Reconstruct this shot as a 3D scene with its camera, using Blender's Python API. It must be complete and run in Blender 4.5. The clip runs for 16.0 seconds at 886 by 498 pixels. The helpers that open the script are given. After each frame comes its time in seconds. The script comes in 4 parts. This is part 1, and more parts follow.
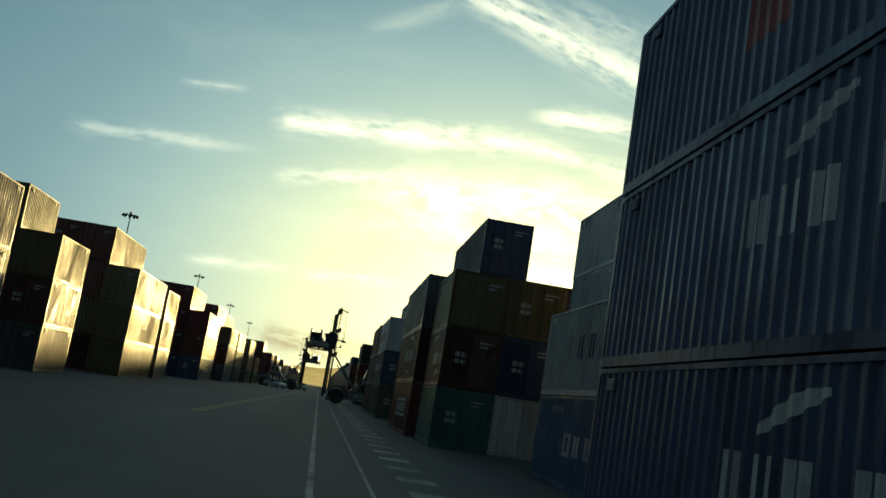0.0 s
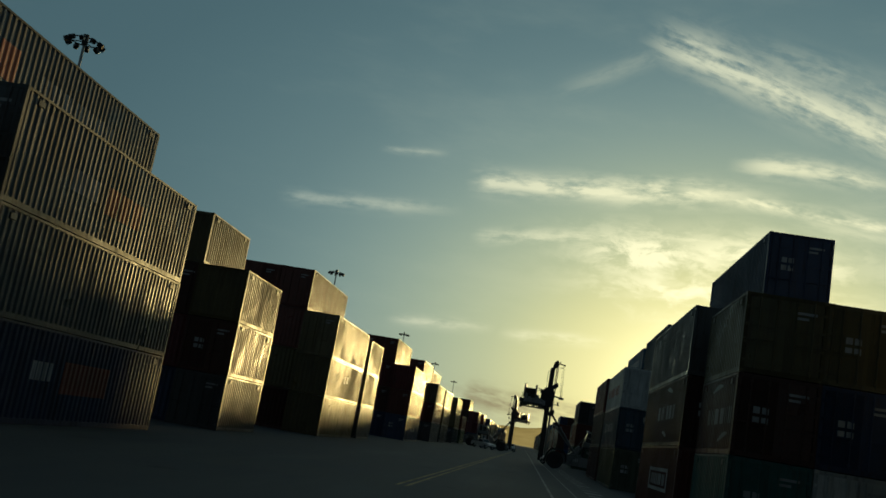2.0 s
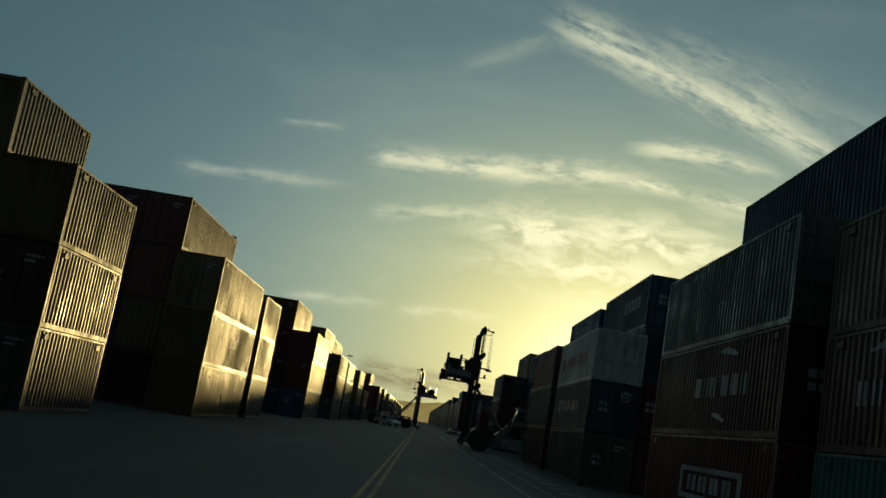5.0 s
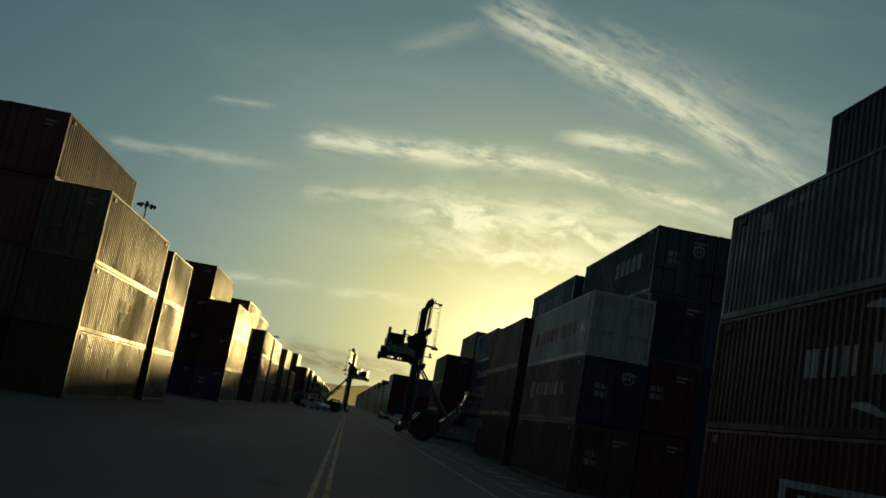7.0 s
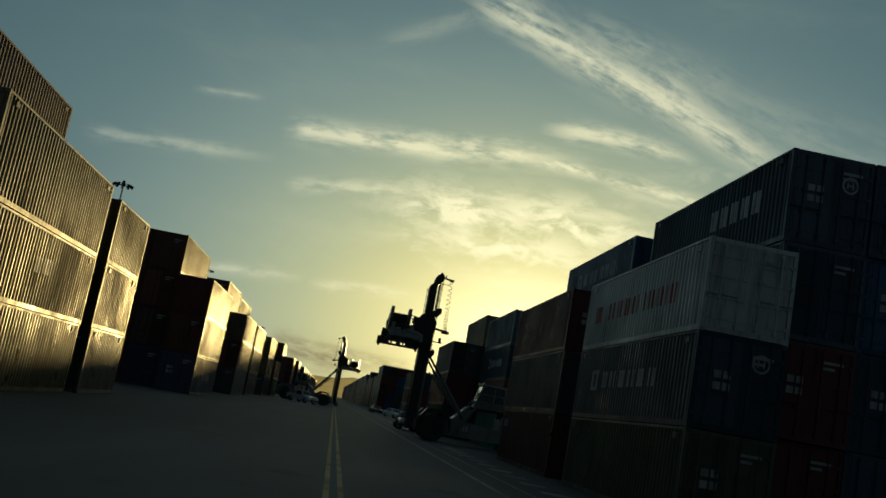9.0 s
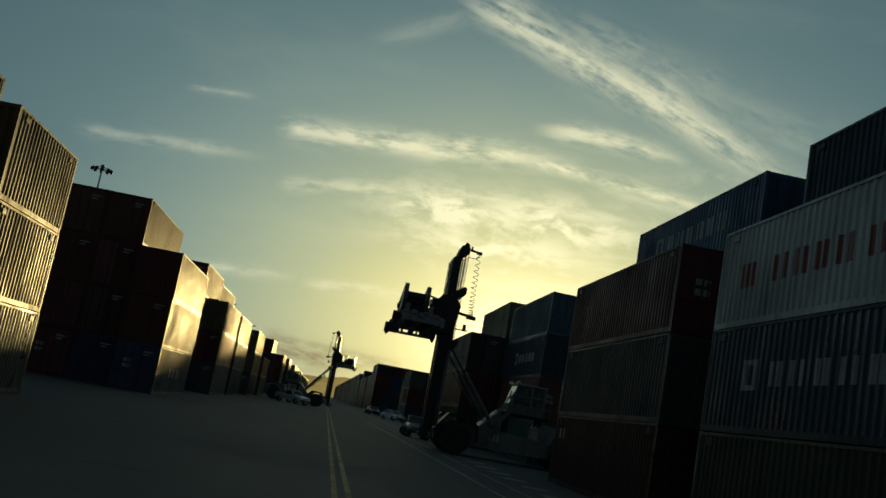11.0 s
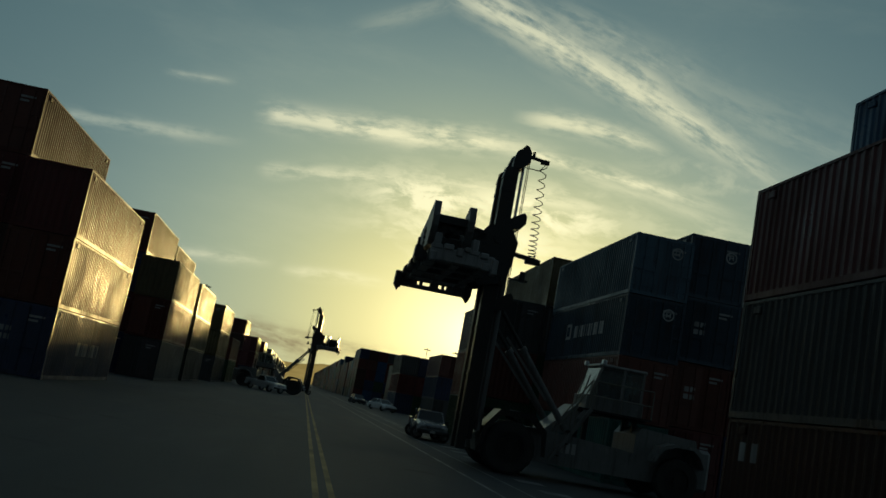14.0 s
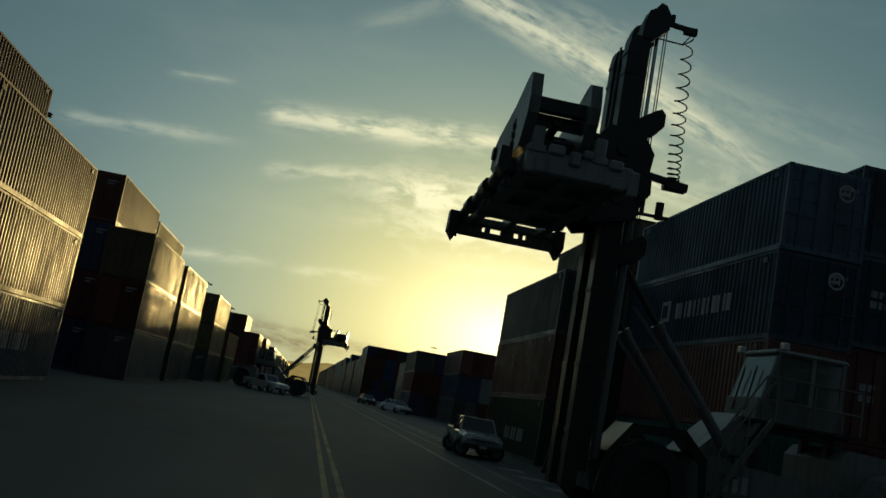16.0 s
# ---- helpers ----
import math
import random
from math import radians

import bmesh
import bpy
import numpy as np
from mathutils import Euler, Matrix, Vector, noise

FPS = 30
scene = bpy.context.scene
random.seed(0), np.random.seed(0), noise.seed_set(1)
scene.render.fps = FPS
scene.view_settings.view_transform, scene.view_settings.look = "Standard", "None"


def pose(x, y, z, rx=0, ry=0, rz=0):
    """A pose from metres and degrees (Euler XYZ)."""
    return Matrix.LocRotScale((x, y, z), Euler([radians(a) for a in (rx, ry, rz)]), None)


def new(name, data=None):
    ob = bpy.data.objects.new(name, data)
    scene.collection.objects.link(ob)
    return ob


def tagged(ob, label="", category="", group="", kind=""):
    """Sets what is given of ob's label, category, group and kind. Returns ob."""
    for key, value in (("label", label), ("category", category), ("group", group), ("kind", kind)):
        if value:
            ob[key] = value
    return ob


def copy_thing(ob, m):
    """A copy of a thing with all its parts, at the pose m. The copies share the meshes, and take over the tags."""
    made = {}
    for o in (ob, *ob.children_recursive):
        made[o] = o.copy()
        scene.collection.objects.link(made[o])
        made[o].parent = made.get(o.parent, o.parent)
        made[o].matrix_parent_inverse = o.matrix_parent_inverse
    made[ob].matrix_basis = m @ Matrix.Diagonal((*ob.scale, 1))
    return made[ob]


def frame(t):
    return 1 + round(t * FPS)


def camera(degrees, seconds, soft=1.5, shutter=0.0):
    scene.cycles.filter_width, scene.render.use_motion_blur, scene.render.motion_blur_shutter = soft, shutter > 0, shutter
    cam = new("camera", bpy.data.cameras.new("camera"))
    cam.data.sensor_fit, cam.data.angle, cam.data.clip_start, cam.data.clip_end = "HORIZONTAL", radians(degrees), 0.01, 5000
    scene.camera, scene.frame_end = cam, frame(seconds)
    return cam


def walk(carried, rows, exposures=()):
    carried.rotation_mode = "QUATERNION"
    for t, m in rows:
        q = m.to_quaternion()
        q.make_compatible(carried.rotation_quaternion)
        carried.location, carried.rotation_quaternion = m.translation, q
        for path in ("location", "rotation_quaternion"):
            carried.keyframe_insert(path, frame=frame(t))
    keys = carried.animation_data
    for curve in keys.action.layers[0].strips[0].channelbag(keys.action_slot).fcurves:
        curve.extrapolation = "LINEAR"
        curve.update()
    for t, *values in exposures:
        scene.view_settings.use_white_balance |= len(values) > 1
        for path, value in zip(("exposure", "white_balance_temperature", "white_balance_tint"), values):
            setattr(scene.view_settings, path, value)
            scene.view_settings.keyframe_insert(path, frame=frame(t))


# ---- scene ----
cam = camera(49.0, 16.0, soft=1.6)
# seconds, x, y, z, tilt, roll, yaw
ROWS = [
    (0.0, 0.734, -0.869, 1.697, 99.15, -9.12, -6.83),
    (0.5, 0.550, 1.980, 1.696, 99.53, -9.25, -1.78),
    (1.0, 0.220, 4.655, 1.698, 99.86, -10.05, 1.87),
    (1.5, -0.163, 7.118, 1.700, 100.23, -9.74, 4.14),
    (2.0, -0.587, 9.507, 1.702, 100.63, -9.72, 5.13),
    (2.5, -1.037, 11.927, 1.704, 100.49, -9.81, 5.04),
    (3.0, -1.525, 14.388, 1.705, 100.47, -9.75, 4.30),
    (3.5, -2.014, 16.864, 1.704, 100.53, -9.77, 3.07),
    (4.0, -2.499, 19.343, 1.700, 100.52, -9.49, 1.56),
    (6.5, -3.678, 32.693, 1.694, 99.99, -10.35, -4.55),
    (7.0, -3.867, 35.440, 1.688, 100.04, -10.15, -5.52),
    (7.5, -4.052, 38.254, 1.683, 99.94, -10.36, -6.05),
    (8.0, -4.168, 41.143, 1.681, 99.89, -10.52, -6.22),
    (8.5, -4.280, 44.086, 1.683, 99.74, -10.39, -6.24),
    (11.0, -4.740, 60.142, 1.689, 99.84, -10.46, -6.86),
    (11.5, -4.731, 63.039, 1.692, 99.76, -10.82, -7.24),
    (12.0, -4.776, 66.008, 1.692, 99.76, -10.52, -7.62),
    (12.5, -4.829, 69.065, 1.692, 99.66, -10.48, -7.94),
    (13.0, -4.817, 72.180, 1.690, 99.56, -10.55, -8.13),
    (13.5, -4.780, 75.309, 1.685, 99.37, -10.37, -8.12),
    (14.0, -4.785, 78.429, 1.679, 99.31, -10.53, -8.12),
    (14.5, -4.815, 81.506, 1.673, 99.22, -10.63, -8.09),
    (15.0, -4.848, 84.598, 1.666, 99.28, -10.77, -8.09),
    (15.5, -4.849, 87.635, 1.662, 99.24, -10.26, -7.94),
    (16.0, -4.867, 90.616, 1.660, 99.18, -10.17, -7.85),
]
# seconds, stops, kelvin, tint
EXPOSURES = [(0.0, 0.86, 6300, 8), (0.2, 0.70, 6300, 8), (0.5, 0.32, 6300, 8), (0.9, 0.12, 6300, 8), (1.5, 0.0, 6300, 8), (2.5, -0.06, 6300, 8), (4.0, -0.10, 6300, 8), (6.5, -0.17, 6450, 9), (11.0, -0.13, 6480, 9), (16.0, -0.11, 6480, 9)]
walk(cam, [(t, pose(x, y, z, rx, ry, rz)) for t, x, y, z, rx, ry, rz in ROWS], EXPOSURES)

# ---- sky and sun ----
SUN_AZ, SUN_EL = 10.6, 2.7      # degrees to the right of the road, degrees up


class Nodes:
    """A short hand for building a node tree."""

    def __init__(self, tree):
        self.tree = tree
        tree.nodes.clear()

    def add(self, kind, operation=""):
        node = self.tree.nodes.new(kind)
        if operation:
            node.operation = operation
        return node

    def put(self, socket, value):
        if isinstance(value, bpy.types.NodeSocket):
            self.tree.links.new(value, socket)
        else:
            socket.default_value = value

    def math(self, op, a, b=0.0, c=None, clamp=False):
        n = self.add("ShaderNodeMath", op)
        n.use_clamp = clamp
        self.put(n.inputs[0], a)
        self.put(n.inputs[1], b)
        if c is not None:
            self.put(n.inputs[2], c)
        return n.outputs[0]

    def mix(self, fac, a, b, blend="MIX"):
        n = self.add("ShaderNodeMix")
        n.data_type, n.blend_type = "RGBA", blend
        self.put(n.inputs[0], fac)
        self.put(n.inputs[6], a)
        self.put(n.inputs[7], b)
        return n.outputs[2]

    def smooth(self, v, lo, hi):
        n = self.add("ShaderNodeMapRange")
        n.interpolation_type = "SMOOTHSTEP"
        for i, x in enumerate((v, lo, hi, 0.0, 1.0)):
            self.put(n.inputs[i], x)
        return n.outputs[0]

    def xyz(self, x, y, z):
        n = self.add("ShaderNodeCombineXYZ")
        for i, v in enumerate((x, y, z)):
            self.put(n.inputs[i], v)
        return n.outputs[0]

    def noise(self, vec, scale, detail=4.0, rough=0.55, warp=0.0):
        n = self.add("ShaderNodeTexNoise")
        self.put(n.inputs["Vector"], vec)
        self.put(n.inputs["Scale"], scale)
        self.put(n.inputs["Detail"], detail)
        self.put(n.inputs["Roughness"], rough)
        self.put(n.inputs["Distortion"], warp)
        return n.outputs["Fac"]


world = bpy.data.worlds.new("evening_sky")
scene.world = world
world.use_nodes = True
W = Nodes(world.node_tree)
sky = W.add("ShaderNodeTexSky")
sky.sky_type, sky.sun_disc = "NISHITA", False
sky.sun_elevation, sky.sun_rotation = radians(SUN_EL), radians(SUN_AZ)
sky.altitude, sky.air_density, sky.dust_density, sky.ozone_density = 0.0, 1.0, 1.6, 1.6
way = W.add("ShaderNodeTexCoord").outputs["Generated"]
sep = W.add("ShaderNodeSeparateXYZ")
W.put(sep.inputs[0], way)
az = W.math("MULTIPLY", W.math("ARCTAN2", sep.outputs[0], sep.outputs[1]), 57.2958)
el = W.math("MULTIPLY", W.math("ARCSINE", sep.outputs[2]), 57.2958)
away = W.math("SQRT", W.math("ADD", W.math("POWER", W.math("SUBTRACT", az, SUN_AZ + 0.1), 2.0), W.math("POWER", W.math("MULTIPLY", W.math("SUBTRACT", el, SUN_EL + 1.7), 1.5), 2.0)))
# thin evening haze: pale gold round the sun, through green-grey to a dull teal away from it
haze = W.add("ShaderNodeValToRGB")
W.put(haze.inputs[0], W.math("DIVIDE", away, 100.0, clamp=True))
ramp = haze.color_ramp
ramp.interpolation = "B_SPLINE"
STOPS = [(0.0, (2.4, 2.3, 1.40)), (0.035, (1.60, 1.46, 0.72)), (0.08, (0.94, 0.87, 0.38)), (0.14, (0.50, 0.57, 0.35)), (0.22, (0.238, 0.342, 0.312)), (0.30, (0.122, 0.208, 0.222)), (0.42, (0.070, 0.136, 0.158)), (0.68, (0.055, 0.102, 0.122)), (1.0, (0.040, 0.062, 0.077))]
for i, (p, c) in enumerate(STOPS):
    e = ramp.elements[i] if i < 2 else ramp.elements.new(p)
    e.position, e.color = p, (*[v / 2.4 for v in c], 1.0)
gold = W.mix(1.0, haze.outputs[0], (24.0, 24.0, 24.0, 1.0), "MULTIPLY")
base = W.mix(0.92, W.mix(1.0, sky.outputs[0], (0.55, 0.66, 0.62, 1.0), "MULTIPLY"), gold)
deg = W.xyz(az, el, 0.0)


def streak(a0, e0, a1, e1, wide, seed, fray=1.0, bow=0.0, tail=0.25):
    """A drawn-out wisp of cirrus between two points of the sky, all in degrees."""
    length = math.hypot(a1 - a0, e1 - e0)
    c, s = (a1 - a0) / length, (e1 - e0) / length
    da, de = W.math("SUBTRACT", az, a0), W.math("SUBTRACT", el, e0)
    u = W.math("ADD", W.math("MULTIPLY", da, c), W.math("MULTIPLY", de, s))
    v = W.math("SUBTRACT", W.math("MULTIPLY", de, c), W.math("MULTIPLY", da, s))
    un = W.math("DIVIDE", u, length)
    arc = W.math("MULTIPLY", W.math("MULTIPLY", un, W.math("SUBTRACT", 1.0, un)), 4.0 * bow)
    v = W.math("SUBTRACT", v, arc)
    p = W.xyz(W.math("MULTIPLY", u, 0.13), W.math("MULTIPLY", v, 0.75), seed)
    big = W.math("SUBTRACT", W.noise(p, 0.8, 2.0), 0.5)
    v = W.math("ADD", v, W.math("MULTIPLY", big, 2.0 * wide * fray))
    fine = W.math("ADD", W.math("MULTIPLY", W.noise(p, 1.7, 5.0, 0.55, 0.25), 0.7), W.math("MULTIPLY", W.noise(W.xyz(W.math("MULTIPLY", u, 0.9), W.math("MULTIPLY", v, 2.2), seed), 1.2, 4.0, 0.6), 0.3))
    across = W.math("POWER", 2.718, W.math("MULTIPLY", W.math("POWER", W.math("ABSOLUTE", W.math("DIVIDE", v, wide)), 1.7), -1.0))
    along = W.math("MULTIPLY", W.smooth(un, -0.06, tail), W.math("SUBTRACT", 1.0, W.smooth(un, 0.6, 1.08)))
    return W.math("MULTIPLY", W.math("MULTIPLY", across, along), W.smooth(fine, 0.34, 0.60))


WISPS = [
    (streak(-5.4, 14.75, 12.5, 15.95, 0.60, 1.0, 0.55, 0.1, 0.05), 1.15),
    (streak(-5.2, 14.8, 6.0, 15.3, 0.50, 14.0, 0.5, 0.1, 0.05), 1.2),
    (streak(6.0, 15.9, 23.5, 13.5, 0.36, 2.0, 0.6, 0.35, 0.15), 0.95),
    (streak(12.0, 14.9, 26.0, 12.2, 0.45, 18.0, 0.9, 0.2), 0.35),
    (streak(4.0, 24.2, 27.0, 14.9, 0.95, 3.0, 0.9, 0.8, 0.10), 1.05),
    (streak(8.5, 23.8, 22.0, 19.6, 1.0, 15.0, 1.0, 0.5), 0.35),
    (streak(14.0, 22.2, 33.0, 16.5, 1.1, 16.0, 1.0), 0.2),
    (streak(-5.0, 11.6, 6.0, 13.0, 0.36, 4.0, 0.9, 0.1, 0.1), 0.75),
    (streak(4.0, 12.9, 18.0, 12.8, 0.55, 19.0, 1.2, 0.3), 0.7),
    (streak(9.3, 17.5, 19.0, 16.6, 0.50, 5.0, 0.8, 0.4), 0.85),
    (streak(-16.9, 11.9, -6.5, 12.9, 0.34, 6.0, 0.7, -0.1, 0.12), 0.6),
    (streak(-9.5, 5.9, -3.2, 6.4, 0.30, 7.0, 0.6), 0.6),
    (streak(-2.8, 6.1, 4.0, 6.6, 0.30, 8.0, 0.8), 0.6),
    (streak(-11.7, 15.6, -7.6, 16.0, 0.20, 9.0, 0.6), 0.5),
    (streak(3.0, 9.6, 20.0, 10.6, 0.7, 17.0, 1.4), 0.5),
    (streak(4.0, 8.4, 24.0, 9.2, 0.7, 11.0, 1.4), 0.4),
    (streak(-2.0, 20.5, 9.0, 25.5, 0.6, 12.0, 1.2), 0.22),
]


def billow(a0, e0, wide, tall, seed):
    """A patch of broken, puffed cloud."""
    da, de = W.math("DIVIDE", W.math("SUBTRACT", az, a0), wide), W.math("DIVIDE", W.math("SUBTRACT", el, e0), tall)
    inside = W.math("POWER", 2.718, W.math("MULTIPLY", W.math("ADD", W.math("POWER", da, 2.0), W.math("POWER", de, 2.0)), -1.0))
    p = W.xyz(W.math("MULTIPLY", az, 0.22), W.math("MULTIPLY", el, 0.42), seed)
    return W.math("MULTIPLY", inside, W.smooth(W.noise(p, 1.5, 8.0, 0.62, 0.3), 0.40, 0.62))


WISPS += [(billow(5.5, 11.9, 4.2, 1.4, 31.0), 1.3), (billow(11.5, 12.2, 5.0, 1.4, 32.0), 1.3), (billow(8.5, 10.1, 5.5, 1.5, 33.0), 1.1), (billow(22.0, 15.5, 5.0, 1.2, 34.0), 0.3), (billow(15.0, 21.5, 5.0, 1.4, 35.0), 0.2), (billow(20.0, 12.5, 6.0, 1.2, 36.0), 0.3)]
cover = 0.0
for wisp, weight in WISPS:
    cover = W.math("MAXIMUM", cover, W.math("MULTIPLY", wisp, weight))
veil = W.math("MULTIPLY", W.smooth(W.noise(W.xyz(W.math("MULTIPLY", az, 0.05), W.math("MULTIPLY", el, 0.17), 3.0), 1.0, 6.0, 0.6), 0.48, 0.80), 0.12)
veil = W.math("MULTIPLY", veil, W.smooth(el, 1.0, 8.0))
cover = W.math("ADD", cover, veil, clamp=True)
# nearness to the sun lights the thin cloud from behind
near = W.math("SUBTRACT", 1.0, W.smooth(W.math("SQRT", W.math("ADD", W.math("POWER", W.math("SUBTRACT", az, SUN_AZ), 2.0), W.math("POWER", W.math("SUBTRACT", el, SUN_EL), 2.0))), 0.0, 30.0))
lit = W.mix(near, (4.5, 5.1, 4.2, 1.0), (14.0, 12.8, 7.4, 1.0))
cloudy = W.mix(W.math("MULTIPLY", cover, 0.95), base, lit)
# a low bank of grey cloud over the hills
bank = W.math("MAXIMUM", streak(-4.4, 2.45, 0.8, 1.85, 0.6, 23.0, 0.6, 0.0, 0.15), W.math("MULTIPLY", streak(-5.5, 2.3, 6.0, 2.2, 0.5, 20.0, 0.9), 0.6))
cloudy = W.mix(W.math("MULTIPLY", bank, 0.9), cloudy, (2.6, 1.9, 1.0, 1.0))
back = W.add("ShaderNodeBackground")
W.put(back.inputs[0], cloudy)
back.inputs[1].default_value = 0.10
W.put(W.add("ShaderNodeOutputWorld").inputs[0], back.outputs[0])

lamp = bpy.data.lights.new("sun", "SUN")
lamp.energy, lamp.angle, lamp.color = 1.9, radians(0.9), (1.0, 0.71, 0.26)
sun = new("sun", lamp)
a, e = radians(SUN_AZ), radians(SUN_EL)
toward = Vector((math.sin(a) * math.cos(e), math.cos(a) * math.cos(e), math.sin(e)))
sun.matrix_world = Matrix.Translation((40, 200, 60)) @ toward.to_track_quat("Z", "Y").to_matrix().to_4x4()

# ---- materials ----


def surface(name, colour, rough=0.5, metal=0.0, dirt=0.25, grain=8.0, bump=0.15, streaks=0.0, stain=(0.06, 0.045, 0.03), spec=0.5, vary=0.0, coat=0.0, worn=False):
    """A painted, worn or plain surface: two scales of variation, run-down streaks and fine relief."""
    m = bpy.data.materials.new(name)
    m.use_nodes = True
    n = Nodes(m.node_tree)
    bsdf = n.add("ShaderNodeBsdfPrincipled")
    where = n.add("ShaderNodeTexCoord").outputs["Object"]
    info = n.add("ShaderNodeObjectInfo")
    moved = n.add("ShaderNodeVectorMath", "ADD")
    n.put(moved.inputs[0], where)
    n.put(moved.inputs[1], n.xyz(n.math("MULTIPLY", info.outputs["Random"], 40.0), 0.0, 0.0))
    p = moved.outputs[0]
    blot = n.smooth(n.noise(p, grain * 0.12, 5.0, 0.6), 0.35, 0.75)
    fine = n.noise(p, grain * 2.2, 6.0, 0.65)
    c = n.mix(n.math("MULTIPLY", blot, dirt), (*colour, 1.0), (*stain, 1.0))
    c = n.mix(n.math("MULTIPLY", n.smooth(fine, 0.55, 0.75), dirt * 0.7), c, tuple(min(1.0, v * 1.5 + 0.02) for v in colour) + (1.0,))
    if streaks:
        s = n.add("ShaderNodeVectorMath", "MULTIPLY")
        n.put(s.inputs[0], p)
        s.inputs[1].default_value = (5.0, 5.0, 0.35)
        runs = n.noise(s.outputs[0], 1.3, 5.0, 0.6)
        c = n.mix(n.math("MULTIPLY", n.smooth(runs, 0.50, 0.66), streaks), c, (0.048, 0.024, 0.014, 1.0))
        thin = n.smooth(n.noise(s.outputs[0], 4.5, 4.0, 0.6), 0.55, 0.72)
        c = n.mix(n.math("MULTIPLY", thin, streaks * 0.9), c, (0.014, 0.012, 0.011, 1.0))
    if vary:
        v = n.math("MULTIPLY_ADD", info.outputs["Random"], 2.0 * vary, 1.0 - vary)
        c = n.mix(1.0, c, n.xyz(v, v, v), "MULTIPLY")
    n.put(bsdf.inputs["Base Color"], c)
    gloss = n.math("MULTIPLY_ADD", blot, 0.22, max(0.02, rough - 0.08), clamp=True)
    if worn:
        # chalked paint, with the old gloss left in patches and runs
        dents = n.noise(p, 0.9, 4.0, 0.6, 0.4)
        left = n.math("MULTIPLY", n.smooth(dents, 0.50, 0.68), n.smooth(info.outputs["Random"], 0.2, 0.9))
        gloss = n.math("SUBTRACT", n.math("ADD", gloss, 0.07), n.math("MULTIPLY", left, 0.22), clamp=True)
        gloss = n.math("ADD", gloss, n.math("MULTIPLY", n.smooth(runs, 0.48, 0.62), 0.14), clamp=True)
    n.put(bsdf.inputs["Roughness"], gloss)
    bsdf.inputs["Metallic"].default_value = metal
    if worn:
        n.put(bsdf.inputs["Specular IOR Level"], n.math("MULTIPLY_ADD", info.outputs["Random"], spec * 1.1, spec * 0.5))
    else:
        bsdf.inputs["Specular IOR Level"].default_value = spec
    bsdf.inputs["Coat Weight"].default_value = coat
    if bump:
        b = n.add("ShaderNodeBump")
        b.inputs["Strength"].default_value = bump
        b.inputs["Distance"].default_value = 0.02
        relief = n.math("ADD", fine, n.math("MULTIPLY", n.noise(p, grain * 0.35, 3.0), 1.5))
        if streaks:
            relief = n.math("ADD", relief, n.math("MULTIPLY", runs, 1.2))
        if worn:
            relief = n.math("ADD", relief, n.math("MULTIPLY", dents, 2.2))
        n.put(b.inputs["Height"], relief)
        n.put(bsdf.inputs["Normal"], b.outputs[0])
    n.put(n.add("ShaderNodeOutputMaterial").inputs[0], bsdf.outputs[0])
    return m


PAINT = {}
for key, colour in {
    "navy": (0.025, 0.039, 0.086), "blue": (0.018, 0.070, 0.145), "steel_blue": (0.055, 0.105, 0.145), "grey": (0.18, 0.185, 0.185),
    "light_grey": (0.36, 0.37, 0.36), "white": (0.48, 0.48, 0.45), "red_brown": (0.12, 0.033, 0.021), "orange": (0.062, 0.024, 0.015),
    "maroon": (0.11, 0.019, 0.018), "green": (0.022, 0.055, 0.026), "teal": (0.026, 0.11, 0.094), "mustard": (0.096, 0.074, 0.026),
    # first right stacks' navy copy, lightened: veiling glare put into the paint colour
    "tan": (0.135, 0.106, 0.050), "cream": (0.27, 0.225, 0.13), "dark_grey": (0.055, 0.057, 0.057), "slate": (0.058, 0.062, 0.060), "glare_lit_navy": (0.058, 0.084, 0.155), "olive": (0.075, 0.088, 0.056), "steel_navy": (0.026, 0.052, 0.078),
}.items():
    PAINT[key] = surface(key + "_container_paint", colour, 0.40, 0.0, 0.38, 3.0, 0.22, 0.36, stain=(0.030, 0.025, 0.020), spec=0.33, vary=0.20, worn=True)
WHITE_MARK = surface("white_lettering_paint", (0.43, 0.43, 0.41), 0.55, dirt=0.5, grain=5, streaks=0.25)
DOOR_MARK = surface("dull_white_marking_paint", (0.33, 0.33, 0.32), 0.55, dirt=0.4, grain=6, streaks=0.3)
ORANGE_MARK = surface("orange_lettering_paint", (0.50, 0.13, 0.05), 0.5, dirt=0.3, grain=5)
PANEL_MARK = surface("dark_red_panel_paint", (0.14, 0.03, 0.02), 0.5, dirt=0.4, grain=5, streaks=0.3)
RED_MARK = surface("red_lettering_paint", (0.28, 0.045, 0.032), 0.5, dirt=0.3, grain=5)
DARK_MARK = surface("dark_lettering_paint", (0.03, 0.04, 0.07), 0.5, dirt=0.3, grain=5)
ZINC = surface("galvanised_steel", (0.38, 0.38, 0.37), 0.45, 0.6, 0.35, 9.0, 0.1)
DARK_STEEL = surface("dark_greasy_steel", (0.022, 0.021, 0.020), 0.45, 0.3, 0.4, 6.0, 0.2)
CHROME = surface("cylinder_chrome", (0.55, 0.55, 0.55), 0.16, 1.0, 0.1, 10.0, 0.02)
MACHINE_WHITE = surface("worn_white_machine_paint", (0.27, 0.27, 0.26), 0.45, 0.0, 0.5, 3.0, 0.1, 0.35)
BODY_WHITE = surface("grimy_white_body_paint", (0.20, 0.20, 0.19), 0.45, 0.0, 0.5, 2.5, 0.1, 0.4, stain=(0.04, 0.035, 0.03))
